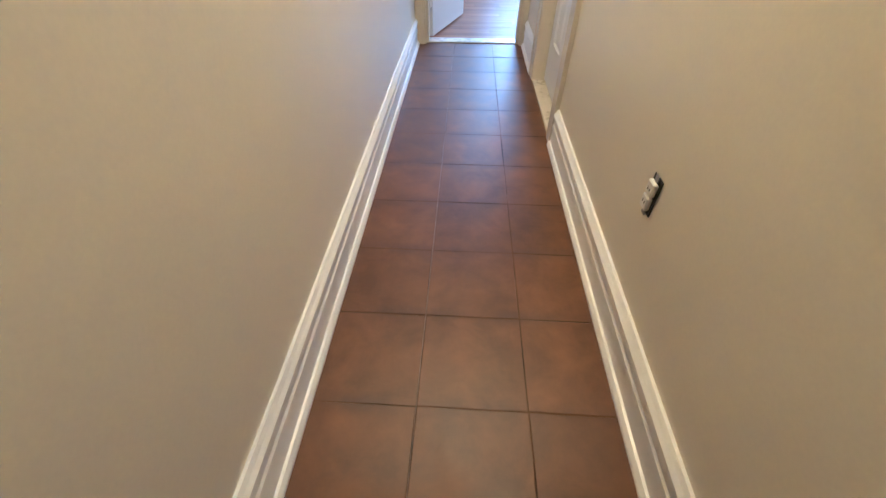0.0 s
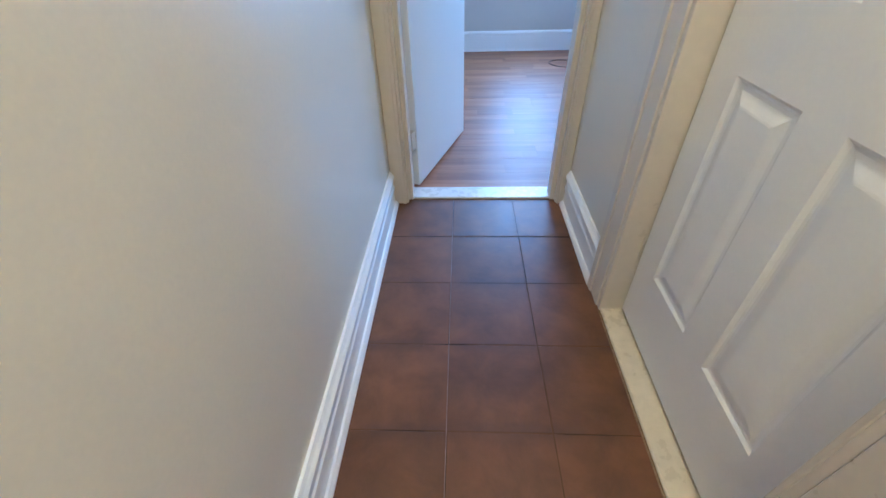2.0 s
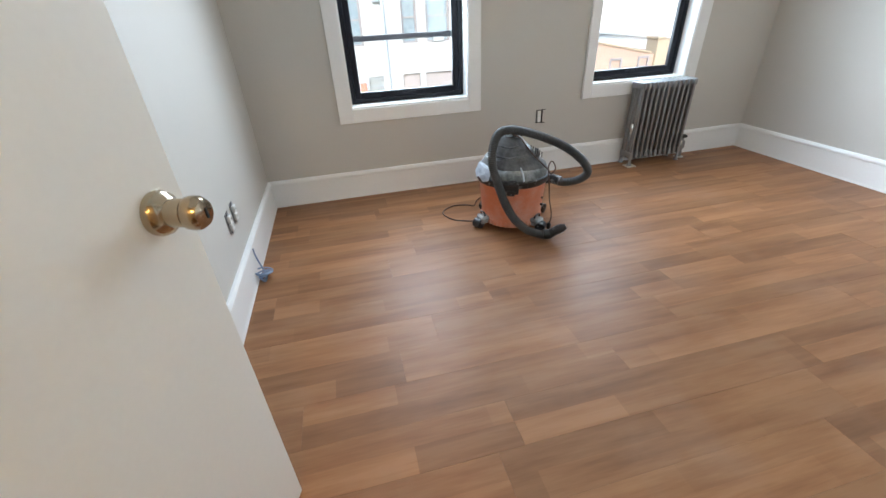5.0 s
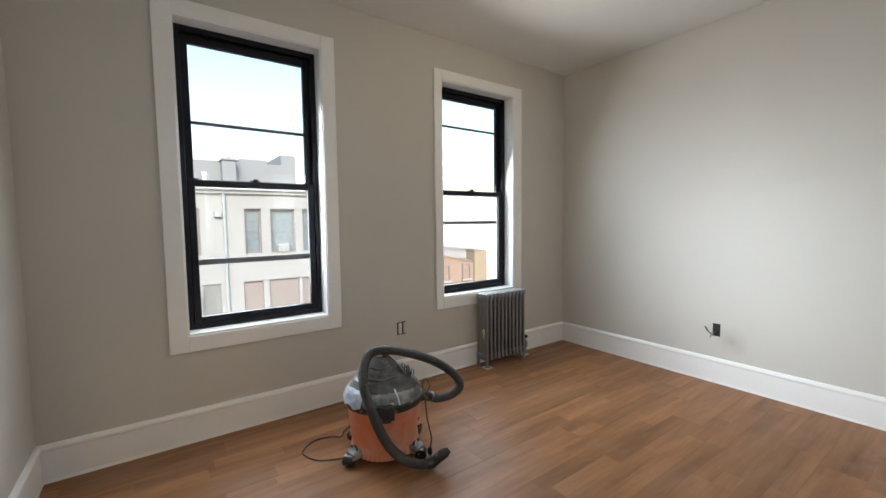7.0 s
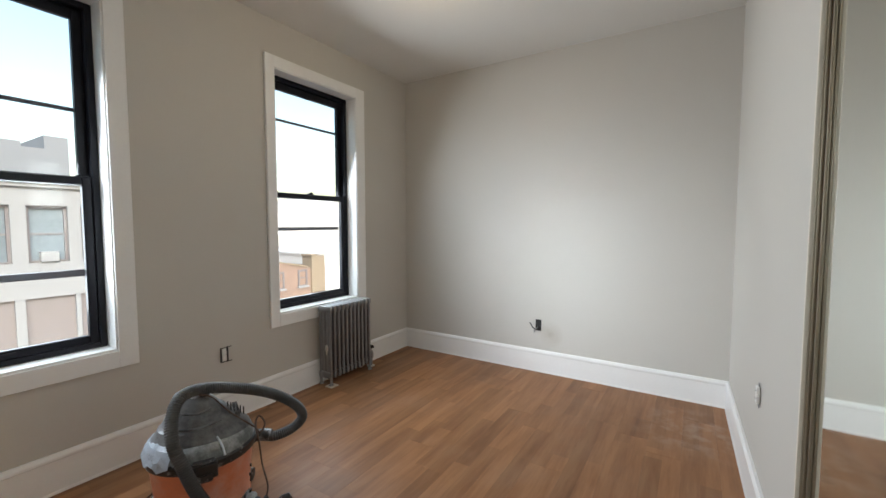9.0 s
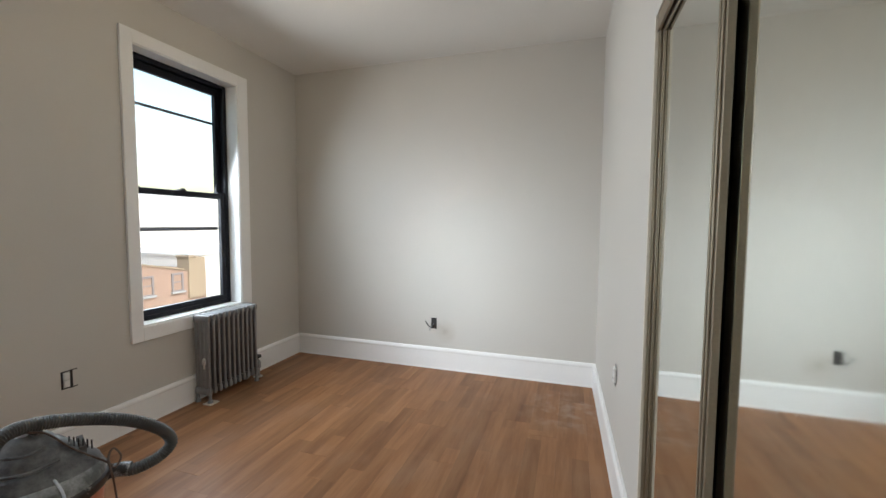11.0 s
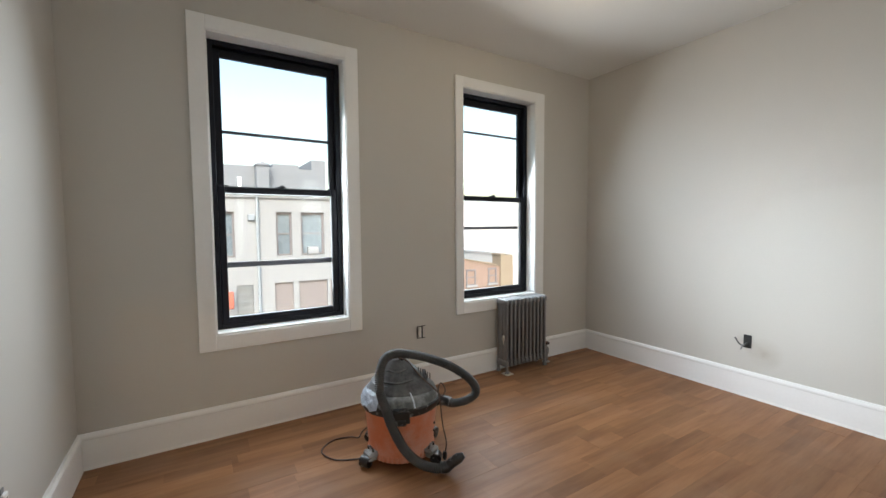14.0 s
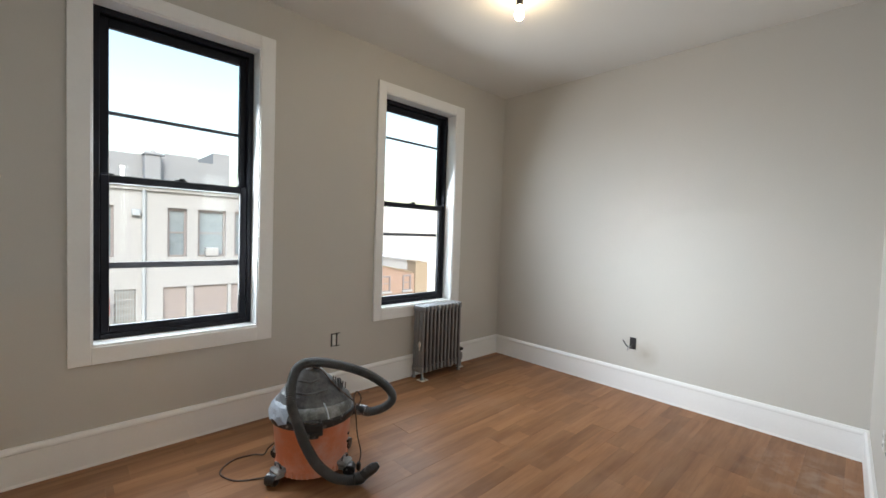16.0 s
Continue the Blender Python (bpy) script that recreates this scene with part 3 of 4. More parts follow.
frame_2 = empty("door_frame", label="frame of the hallway closet door, hallway shade in its cream colour", category="door frame", kind="structure")
part("casing", casing_bm((CD1, 0), (CD1 + 0.122, DH + 0.09), "x", HE, -1, steps=((0.0, 0.016), (0.10, 0.022), (0.72, 0.028))), M_CREAM, frame_2)
part("casing", casing_bm((CD0, 0), (CD0 - 0.095, DH + 0.09), "x", HE, -1, steps=((0.0, 0.018), (0.2, 0.022))), M_CREAM, frame_2)
part("casing", casing_bm((CD0, DH), (CD1, DH + 0.09), "x", HE, -1), M_CREAM, frame_2)
part("jamb", boxes(((HE - 0.018, CD1 - 0.012, 0.0), (HE + 0.1, CD1, DH)), bevel=0.002), M_CREAM, frame_2)
part("jamb", boxes(((HE - 0.018, CD0, 0.0), (HE + 0.1, CD0 + 0.012, DH)), bevel=0.002), M_CREAM, frame_2)
part("head_jamb", boxes(((HE - 0.018, CD0 + 0.012, DH - 0.012), (HE + 0.1, CD1 - 0.012, DH)), bevel=0.002), M_CREAM, frame_2)


# ---- bedroom door, standing open into the room ----
def knob_bm():
    bm = bmesh.new()
    prof = [(0.037, 0.0), (0.038, 0.006), (0.035, 0.015), (0.027, 0.021), (0.0235, 0.025), (0.0235, 0.050), (0.027, 0.054), (0.0285, 0.062), (0.0275, 0.072), (0.022, 0.080), (0.010, 0.083), (0.002, 0.083)]
    return lathe(bm, prof, 28)


LEAF_W, LEAF_H, LEAF_T = 0.78, 2.005, 0.035
door_1 = empty("door_1", pose(DL + 0.045, 0.110, 0.012, 0, 0, 72.0), label="plain white flush door, open into the bedroom", category="door", kind="structure")
bm = boxes(((0, 0, 0), (LEAF_W, LEAF_T, LEAF_H)), bevel=0.002)
leaf = part("leaf", bm, M_DOOR, door_1)
for face, turn in ((0.0, 90), (LEAF_T, -90)):
    k = part("knob", knob_bm(), M_BRASS, door_1, "worn brass door knob", True)
    k.matrix_local = pose(LEAF_W - 0.068, face, 0.940, turn)
    bm = bmesh.new()
    box(bm, (-0.002, -0.009, 0.082), (0.002, 0.009, 0.085), 0.0005)
    part("keyhole", bm, M_DARK, k)
part("latch_plate", boxes(((LEAF_W - 0.001, 0.006, 0.895), (LEAF_W + 0.0015, 0.029, 0.955))), M_BRASS, door_1)
for z in (0.22, 1.02, 1.80):
    part("hinge", boxes(((-0.052, 0.004, z), (0.001, 0.010, z + 0.09)), ((-0.004, 0.002, z), (0.0, 0.033, z + 0.09)), bevel=0.0008), M_CREAM, door_1, "painted-over butt hinge")


# ---- hallway closet door: six moulded panels ----
def panel_door(name, y0, y1, x, height, label):
    """Slab facing -x with recessed, raised-field panels; origin at the hinge side."""
    door = empty(name, label=label, category="door", kind="structure")
    w = y1 - y0
    st, gap = 0.105, 0.105
    pw = (w - 2 * st - gap) / 2
    zs = [(0.27, 0.86), (1.02, 1.62), (1.73, height - 0.12)]
    ys = [(y0 + st, y0 + st + pw), (y1 - st - pw, y1 - st)]
    bm = bmesh.new()
    d = 0.035
    uy = [y0, ys[0][0], ys[0][1], ys[1][0], ys[1][1], y1]
    uz = [0.024] + [v for z in zs for v in z] + [height]
    for i in range(5):
        for j in range(7):
            if i % 2 == 1 and j % 2 == 1:
                box(bm, (x + 0.012, uy[i], uz[j]), (x + d, uy[i + 1], uz[j + 1]))
            else:
                box(bm, (x, uy[i], uz[j]), (x + d, uy[i + 1], uz[j + 1]))
    part("slab", bm, M_CLOSET, door)
    for a, b in ys:
        for c, e in zs:
            bm = bmesh.new()
            rings = []
            for inset, depth in ((0.0, 0.0), (0.004, 0.003), (0.008, 0.0065), (0.014, 0.0080), (0.022, 0.0075), (0.040, 0.0022), (0.047, 0.0006), (0.052, 0.0)):
                rings.append([bm.verts.new((x + depth, yy, zz)) for yy, zz in ((a + inset, c + inset), (b - inset, c + inset), (b - inset, e - inset), (a + inset, e - inset))])
            for r0, r1 in zip(rings, rings[1:]):
                for q in range(4):
                    bm.faces.new((r0[q], r0[(q + 1) % 4], r1[(q + 1) % 4], r1[q]))
            bm.faces.new(rings[-1])
            part("panel", bm, M_CLOSET, door)
    return door


door_2 = panel_door("door_2", CD0 + 0.016, CD1 - 0.021, HE + 0.060, 2.012, "white moulded six-panel closet door, shut")
for z in (0.25, 1.75):
    part("hinge", boxes(((HE + 0.054, CD1 - 0.018, z), (HE + 0.062, CD1 - 0.012, z + 0.09))), M_CREAM, door_2)
part("latch_hole", boxes(((HE + 0.058, CD0 + 0.070, 0.935), (HE + 0.0605, CD0 + 0.082, 0.947)), bevel=0.001), M_CREAM, door_2, "filled knob hole")


# ---- windows ----
def window(name, x0, x1, z0, z1, sides, storms, label):
    win = empty(name, label=label, category="window", kind="structure")
    yf = NY - 0.020
    cx0, cx1, cz0, cz1 = x0 - sides[0], x1 + sides[1], z0 - 0.093, z1 + 0.084
    part("casing", boxes(((cx0, yf, cz0), (x0, NY, cz1)), bevel=0.0025), M_TRIM, win)
    part("casing", boxes(((x1, yf, cz0), (cx1, NY, cz1)), bevel=0.0025), M_TRIM, win)
    part("casing", boxes(((x0, yf, z1), (x1, NY, cz1)), bevel=0.0025), M_TRIM, win)
    part("casing", boxes(((x0, yf, cz0), (x1, NY, z0)), bevel=0.0025), M_TRIM, win)
    y0, y1 = NY - 0.012, NY + 0.105
    t = 0.008
    part("jamb_liner", boxes(((x0, y0, z0 + t), (x0 + t, y1, z1 - t)), bevel=0.001), M_TRIM, win)
    part("jamb_liner", boxes(((x1 - t, y0, z0 + t), (x1, y1, z1 - t)), bevel=0.001), M_TRIM, win)
    part("head_liner", boxes(((x0, y0, z1 - t), (x1, y1, z1)), bevel=0.001), M_TRIM, win)
    part("window_sill", boxes(((x0, y0, z0), (x1, y1, z0 + t + 0.004)), bevel=0.001), M_TRIM, win)
    # black frame with two tracks, set back in the reveal
    a0, a1, b0, b1 = x0 + t, x1 - t, z0 + t + 0.004, z1 - t
    fw = 0.032
    fy0, fy1 = NY + 0.098, NY + 0.185
    bm = boxes(((a0, fy0, b0), (a0 + fw, fy1, b1)), ((a1 - fw, fy0, b0), (a1, fy1, b1)), ((a0 + fw, fy0, b1 - fw), (a1 - fw, fy1, b1)), ((a0 + fw, fy0, b0), (a1 - fw, fy1, b0 + 0.030)), bevel=0.003)
    for s0 in (a0 + fw, a1 - fw - 0.004):
        box(bm, (s0, NY + 0.138, b0 + 0.03), (s0 + 0.004, NY + 0.142, b1 - fw))
    part("window_frame", bm, M_BLACK, win)
    zm = 1.56
    u0, u1 = a0 + fw, a1 - fw
    for sash, sy0, sy1, s0, s1 in (("upper_sash", NY + 0.144, NY + 0.178, zm - 0.022, b1 - fw), ("lower_sash", NY + 0.104, NY + 0.138, b0 + 0.030, zm + 0.022)):
        lo, hi = (0.040, 0.052) if sash == "upper_sash" else (0.042, 0.044)
        w = 0.042
        bm = boxes(((u0 + 0.001, sy0, s0), (u0 + w, sy1, s1)), ((u1 - w, sy0, s0), (u1 - 0.001, sy1, s1)), ((u0 + w, sy0, s0), (u1 - w, sy1, s0 + lo)), ((u0 + w, sy0, s1 - hi), (u1 - w, sy1, s1)), bevel=0.004)
        sob = part(sash, bm, M_BLACK, win)
        ym = (sy0 + sy1) / 2
        pane = part("pane", boxes(((u0 + w - 0.004, ym - 0.002, s0 + lo - 0.004), (u1 - w + 0.004, ym + 0.002, s1 - hi + 0.004))), M_GLASS, sob)
        pane.visible_shadow = False
    xm = (u0 + u1) / 2
    lock = bmesh.new()
    box(lock, (xm - 0.032, NY + 0.108, zm + 0.022), (xm + 0.032, NY + 0.134, zm + 0.030), 0.002)
    box(lock, (xm - 0.010, NY + 0.106, zm + 0.030), (xm + 0.022, NY + 0.124, zm + 0.040), 0.003)
    part("sash_lock", lock, M_BLACK, win)
    for sx in (u0 + 0.004, u1 - 0.064):
        part("tilt_latch", boxes(((sx, NY + 0.108, zm + 0.022), (sx + 0.060, NY + 0.132, zm + 0.030)), bevel=0.002), M_BLACK, win)
    part("lift_handle", boxes(((xm - 0.06, NY + 0.092, b0 + 0.052), (xm + 0.06, NY + 0.104, b0 + 0.060)), bevel=0.003), M_BLACK, win)
    part("vent_stop", boxes(((xm - 0.03, NY + 0.140, b1 - fw - 0.060), (xm + 0.03, NY + 0.146, b1 - fw - 0.050)), bevel=0.001), M_BLACK, win)
    for z, h in storms:
        part("storm_rail", boxes(((a0 + fw, NY + 0.190, z - h), (a1 - fw, NY + 0.205, z + h)), bevel=0.002), M_STORM, win, "grey storm window rail")
    return win


window("window_1", *WIN[0], *WINZ[0], (0.094, 0.093), ((1.942, 0.010), (1.065, 0.018)), "black double-hung window in white casing, shut")
window("window_2", *WIN[1], *WINZ[1], (0.074, 0.105), ((2.163, 0.009), (1.293, 0.014)), "black double-hung window in white casing, shut")


# ---- mirrored closet ----
closet_frame = empty("closet_frame", label="white opening of the mirrored closet with bronze tracks", category="closet frame", kind="structure")
part("side_jamb", boxes(((MX1 - 0.003, 0.02, 0.0), (MX1 + 0.012, SC + 0.003, MH)), bevel=0.001), M_CREAM, closet_frame)
part("side_track", boxes(((MX1 - 0.009, 0.060, 0.008), (MX1 - 0.005, 0.132, MH - 0.03)), ((MX1 - 0.013, 0.122, 0.008), (MX1 - 0.009, 0.127, MH - 0.03)), bevel=0.001), M_BRONZE, closet_frame)
part("top_track", boxes(((MX0, 0.030, MH - 0.055), (MX1 - 0.004, 0.034, MH)), ((MX0, 0.094, MH - 0.055), (MX1 - 0.004, 0.098, MH)), ((MX0, 0.127, MH - 0.055), (MX1 - 0.004, 0.135, MH))), M_BRONZE, closet_frame)
part("floor_track", boxes(((MX0, 0.030, 0.0), (MX1 - 0.004, 0.134, 0.008))), M_BRONZE, closet_frame)


def mirror_door(x0, x1, y, label):
    """Sliding mirror facing +y in a slim bronze frame."""
    z0, z1, s, d = 0.012, MH - 0.03, 0.048, 0.012
    door = empty("mirror_door", pose(x0, y, z0), label=label, category="mirror door", group="sliding mirror doors of the closet")
    w, h = x1 - x0, z1 - z0
    e = 0.010
    bm = boxes(((0, -d, 0), (s, 0.004, h)), ((0.010, 0.004, 0), (0.019, 0.009, h)), ((s - 0.012, 0.004, 0), (s - 0.004, 0.007, h)), bevel=0.0012)
    part("stile", bm, M_BRONZE, door)
    part("stile", boxes(((w - e, -d, 0), (w, 0.004, h)), bevel=0.0012), M_BRONZE, door)
    for b in (0, h - 0.03):
        part("rail", boxes(((s, -d, b), (w - e, 0.004, b + 0.03)), bevel=0.0012), M_BRONZE, door)
    part("mirror", boxes(((s - 0.003, -0.006, 0.027), (w - e + 0.003, 0.0, h - 0.027))), M_MIRROR, door, "slightly green mirror glass")
    part("backing", boxes(((s, -0.011, 0.03), (w - e, -0.007, h - 0.03))), M_DARK, door)
    return door


mirror_door(1.02, MX1 - 0.010, 0.114, "bronze-framed sliding mirror, shut against the wall end")
mirror_door(0.47, 1.10, 0.092, "bronze-framed sliding mirror on the rear track")


# ---- cast-iron radiator under the second window ----
RX0, RY0, RN, RP = 2.316, 2.905, 11, 0.0462
radiator = empty("radiator", pose(RX0, RY0, 0), label="silver-painted cast-iron radiator of eleven slim sections", category="radiator")


def section_bm():
    """One section seen from its end: four tubes in a row, joined by rounded headers above and below."""
    bm = bmesh.new()
    D, z0, z1 = 0.150, 0.085, 0.640
    for k in range(4):
        y = 0.016 + k * (D - 0.032) / 3
        prof = [(0.0095, z0), (0.0092, z0 + 0.03), (0.0092, z1 - 0.03), (0.0095, z1)]
        lathe(bm, prof, 10, (0, y, 0), lambda p: Vector((p.x * 1.12, p.y * 0.95, p.z)))
    for za, zb in ((z1 - 0.03, z1 + 0.022), (z0 - 0.025, z0 + 0.03)):
        box(bm, (-0.0150, 0.002, za), (0.0150, D - 0.002, zb), 0.011, 2)
    box(bm, (-0.004, 0.010, z0), (0.004, D - 0.010, z1))
    return bm


sec = finish("section", section_bm(), M_RAD, True)
for i in range(RN):
    ob = new("section", sec)
    ob.parent = radiator
    ob.location = (0.018 + i * RP, 0, 0)
for z in (0.105, 0.615):
    bm = bmesh.new()
    sweep(bm, [Vector((0.018, 0.075, z)), Vector((0.018 + (RN - 1) * RP, 0.075, z))], 0.022, 14)
    part("nipple_pipe", bm, M_RAD, radiator, smooth=True)
for i in (0, RN - 1):
    for y in (0.016, 0.134):
        bm = bmesh.new()
        lathe(bm, [(0.020, 0.0), (0.020, 0.008), (0.012, 0.022), (0.011, 0.085)], 12, (0.018 + i * RP, y, 0))
        part("foot", bm, M_RAD, radiator, smooth=True)
part("floor_shim", boxes(((-0.015, -0.022, -0.0005), (0.065, 0.055, 0.006)), bevel=0.001), M_CREAM, radiator, "pale wooden shim under the foot")
bm = bmesh.new()
lathe(bm, [(0.006, -0.03), (0.006, 0.0), (0.013, 0.004), (0.014, 0.030), (0.009, 0.046), (0.004, 0.052)], 14)
vent = part("air_vent", bm, M_STEEL, radiator, "small bright air vent", True)
vent.matrix_local = pose(-0.014, 0.03, 0.300)
bm = bmesh.new()
sweep(bm, curve_points([(0.018 + (RN - 1) * RP, 0.075, 0.105), (0.54, 0.075, 0.105), (0.556, 0.075, 0.10), (0.560, 0.075, 0.085), (0.560, 0.075, -0.002)], 5), 0.017, 12)
valve = part("valve_pipe", bm, M_RAD, radiator, smooth=True)
bm = bmesh.new()
lathe(bm, [(0.020, 0.075), (0.026, 0.085), (0.026, 0.130), (0.019, 0.142), (0.010, 0.148), (0.009, 0.170)], 16, (0.560, 0.075, 0))
part("valve_body", bm, M_RAD, radiator, smooth=True)
bm = bmesh.new()
lathe(bm, [(0.012, 0.168), (0.030, 0.172), (0.032, 0.182), (0.024, 0.192), (0.006, 0.195)], 16, (0.560, 0.075, 0))
part("valve_handle", bm, M_WIRE, radiator, "black valve handle", True)
bm = bmesh.new()
lathe(bm, [(0.038, -0.0005), (0.038, 0.003), (0.022, 0.008)], 18, (0.560, 0.075, 0))
part("escutcheon", bm, M_STEEL, radiator, smooth=True)


# ---- wet and dry vacuum cleaner ----
VAC = Matrix(((0.911, 0.4125, 0, 1.013), (-0.4125, 0.911, 0, 2.321), (0, 0, 1, 0), (0, 0, 0, 1)))   # x to its outlet side, y to the window
vac = empty("vacuum_cleaner", VAC, label="dusty orange wet-dry shop vacuum, hose slung over its black lid", category="vacuum cleaner")
bm = bmesh.new()
lathe(bm, [(0.178, 0.030), (0.188, 0.034), (0.190, 0.070), (0.186, 0.078), (0.189, 0.10), (0.207, 0.295), (0.212, 0.300), (0.212, 0.318)], 56)
part("drum", bm, M_ORANGE, vac, "orange plastic drum hazed with plaster dust", True)
for k in range(44):
    a = 2 * math.pi * k / 44
    if k == 0:
        rib = finish("rib", boxes(((0.187, -0.005, 0.034), (0.1935, 0.005, 0.070)), bevel=0.002), M_ORANGE)
    ob = new("rib", rib)
    ob.parent = vac
    ob.rotation_euler = (0, 0, a)
bm = bmesh.new()
lathe(bm, [(0.205, 0.300), (0.220, 0.302), (0.224, 0.312), (0.224, 0.336), (0.216, 0.344), (0.200, 0.346)], 56)
part("rim", bm, M_VBLACK, vac, smooth=True)
bm = bmesh.new()
lathe(bm, [(0.216, 0.340), (0.213, 0.352), (0.205, 0.372), (0.190, 0.388), (0.165, 0.396), (0.13, 0.400)], 56)
part("lid", bm, M_LID, vac, "flat lid thick with white plaster dust", True)


# crumpled plastic sheet over the lid's edge, white with dust
rs = random.Random(12)
bm = bmesh.new()
grid = []
for i in range(15):
    a = radians(148 + 6.2 * i)
    line = []
    for r, z in ((0.120, 0.414), (0.150, 0.409), (0.178, 0.401), (0.200, 0.388), (0.214, 0.372), (0.2225, 0.354), (0.229, 0.338), (0.231, 0.326 - 0.010 * math.sin(i * 1.7))):
        w = r + rs.uniform(-0.003, 0.004)
        line.append(bm.verts.new((w * math.cos(a), w * math.sin(a), z + rs.uniform(0.000, 0.008))))
    grid.append(line)
for p, q in zip(grid, grid[1:]):
    for k in range(7):
        bm.faces.new((p[k], p[k + 1], q[k + 1], q[k]))
bmesh.ops.solidify(bm, geom=bm.faces[:], thickness=0.0012)
part("plastic_sheet", bm, M_BAG, vac, "crumpled bluish-white plastic sheet on the lid")
# seam across the front of the lid
bm = bmesh.new()
sweep(bm, curve_points([(0.040, -0.128, 0.412), (0.052, -0.165, 0.402), (0.064, -0.196, 0.378), (0.070, -0.214, 0.348)], 4), 0.0045, 8)
part("lid_seam", bm, M_BAG, vac, "pale dusty seam", True)


def slump(p):
    """The motor housing leans towards the front, is narrower across and ribbed near its foot."""
    t = (p.z - 0.39) / 0.19
    return Vector((p.x * (1.0 - 0.18 * t) - 0.035 * t, p.y * (0.86 - 0.10 * t) - 0.02 * t, p.z))


bm = bmesh.new()
lathe(bm, [(0.196, 0.372), (0.198, 0.392), (0.190, 0.402), (0.178, 0.418), (0.168, 0.440), (0.156, 0.446), (0.142, 0.472), (0.122, 0.502), (0.112, 0.508), (0.090, 0.540), (0.066, 0.564), (0.030, 0.575)], 44, squash=slump)
head = part("motor_head", bm, M_HEAD, vac, "black motor housing smeared with dust", True)
for a in range(-4, 5):
    bm = boxes(((0.128 + 0.0, a * 0.014 - 0.003, 0.43), (0.150, a * 0.014 + 0.003, 0.462)), bevel=0.001)
    part("cooling_fin", bm, M_HEAD, head)
bm = bmesh.new()
sweep(bm, curve_points([(-0.105, -0.03, 0.545), (-0.09, -0.03, 0.583), (-0.045, -0.03, 0.592), (0.02, -0.03, 0.588), (0.05, -0.03, 0.566)], 5), 0.012, 10)
part("carry_handle", bm, M_VBLACK, vac, smooth=True)
part("switch", boxes(((-0.045, -0.066, 0.552), (-0.008, -0.035, 0.592)), bevel=0.007), M_BAG, vac, "pale dusty switch")
bm = bmesh.new()
lathe(bm, [(0.012, -0.004), (0.020, 0.0), (0.020, 0.010), (0.012, 0.015)], 18)
knob = part("cord_grip", bm, M_VBLACK, vac, smooth=True)
knob.matrix_local = pose(0.012, -0.062, 0.578, 60)
for z, w in ((0.520, 0.050), (0.470, 0.085)):
    rail = bmesh.new()
    sweep(rail, curve_points([(-w - 0.03, -0.075 - (0.56 - z) * 0.62, z), (-0.02, -0.096 - (0.56 - z) * 0.66, z - 0.006), (w - 0.02, -0.075 - (0.56 - z) * 0.62, z)], 6), 0.006, 8)
    part("head_ridge", rail, M_HEAD, vac, smooth=True)
for k in range(6):
    part("cord_hook", boxes(((0.098 + k * 0.013, -0.055, 0.478 - k * 0.008), (0.103 + k * 0.013, -0.047, 0.515 - k * 0.008)), bevel=0.0015), M_VBLACK, vac)
for ang in (-92, 60, 118):
    m = pose(0, 0, 0, 0, 0, ang)
    bm = boxes(((0.205, -0.050, 0.275), (0.236, 0.050, 0.338)), ((0.150, -0.042, 0.338), (0.236, 0.042, 0.352)), ((0.236, -0.030, 0.268), (0.243, 0.030, 0.300)), bevel=0.005)
    lt = part("latch", bm, M_VBLACK, vac, "black clamp latch")
    lt.matrix_local = m
for ang, big in ((-146, 1), (-38, 1), (34, 1), (142, 1)):
    m = pose(0, 0, 0, 0, 0, ang)
    bm = boxes(((0.165, -0.040, 0.050), (0.235, 0.040, 0.082)), ((0.175, -0.032, 0.030), (0.250, 0.032, 0.056)), bevel=0.010)
    arm = part("caster_arm", bm, M_LID, vac, "black caster arm white with dust")
    arm.matrix_local = m
    bm = bmesh.new()
    lathe(bm, [(0.022, -0.028), (0.031, -0.026), (0.033, -0.012), (0.030, 0.0), (0.033, 0.012), (0.031, 0.026), (0.022, 0.028)], 20)
    wh = part("wheel", bm, M_VBLACK, arm, smooth=True)
    wh.matrix_local = pose(0.238, 0.0, 0.033, 90, 0, 25)
    bm = bmesh.new()
    sweep(bm, curve_points([(0.205, -0.024, 0.078), (0.208, -0.022, 0.100), (0.210, 0.0, 0.106), (0.208, 0.022, 0.100), (0.205, 0.024, 0.078)], 4), 0.005, 8)
    part("tool_loop", bm, M_VBLACK, arm, smooth=True)
# hose: from the outlet cuff round in a loop, over the lid and down the front to the floor
HOSE = [(0.250, 0.010, 0.285), (0.305, -0.020, 0.276), (0.390, -0.030, 0.297), (0.440, -0.030, 0.345), (0.402, -0.028, 0.418), (0.285, -0.028, 0.503), (0.125, -0.048, 0.572),
        (-0.010, -0.080, 0.607), (-0.082, -0.125, 0.600), (-0.110, -0.172, 0.546), (-0.112, -0.228, 0.460), (-0.080, -0.252, 0.362), (-0.040, -0.256, 0.249), (0.020, -0.256, 0.139),
        (0.100, -0.256, 0.064), (0.182, -0.256, 0.036), (0.236, -0.254, 0.040)]
line = even(curve_points(HOSE, 14), 0.0032)
bm = bmesh.new()
sweep(bm, line, lambda i: 0.0260 if i % 3 == 0 else 0.0228, 14)
part("hose", bm, M_HOSE, vac, "ribbed dark grey suction hose", True)
bm = bmesh.new()
sweep(bm, curve_points([(0.190, 0.014, 0.288), (0.225, 0.012, 0.287), (0.262, 0.004, 0.284), (0.290, -0.010, 0.279)], 4), lambda i: 0.034 if i < 4 else 0.029, 18)
part("hose_cuff", bm, M_VBLACK, vac, smooth=True)
bm = bmesh.new()
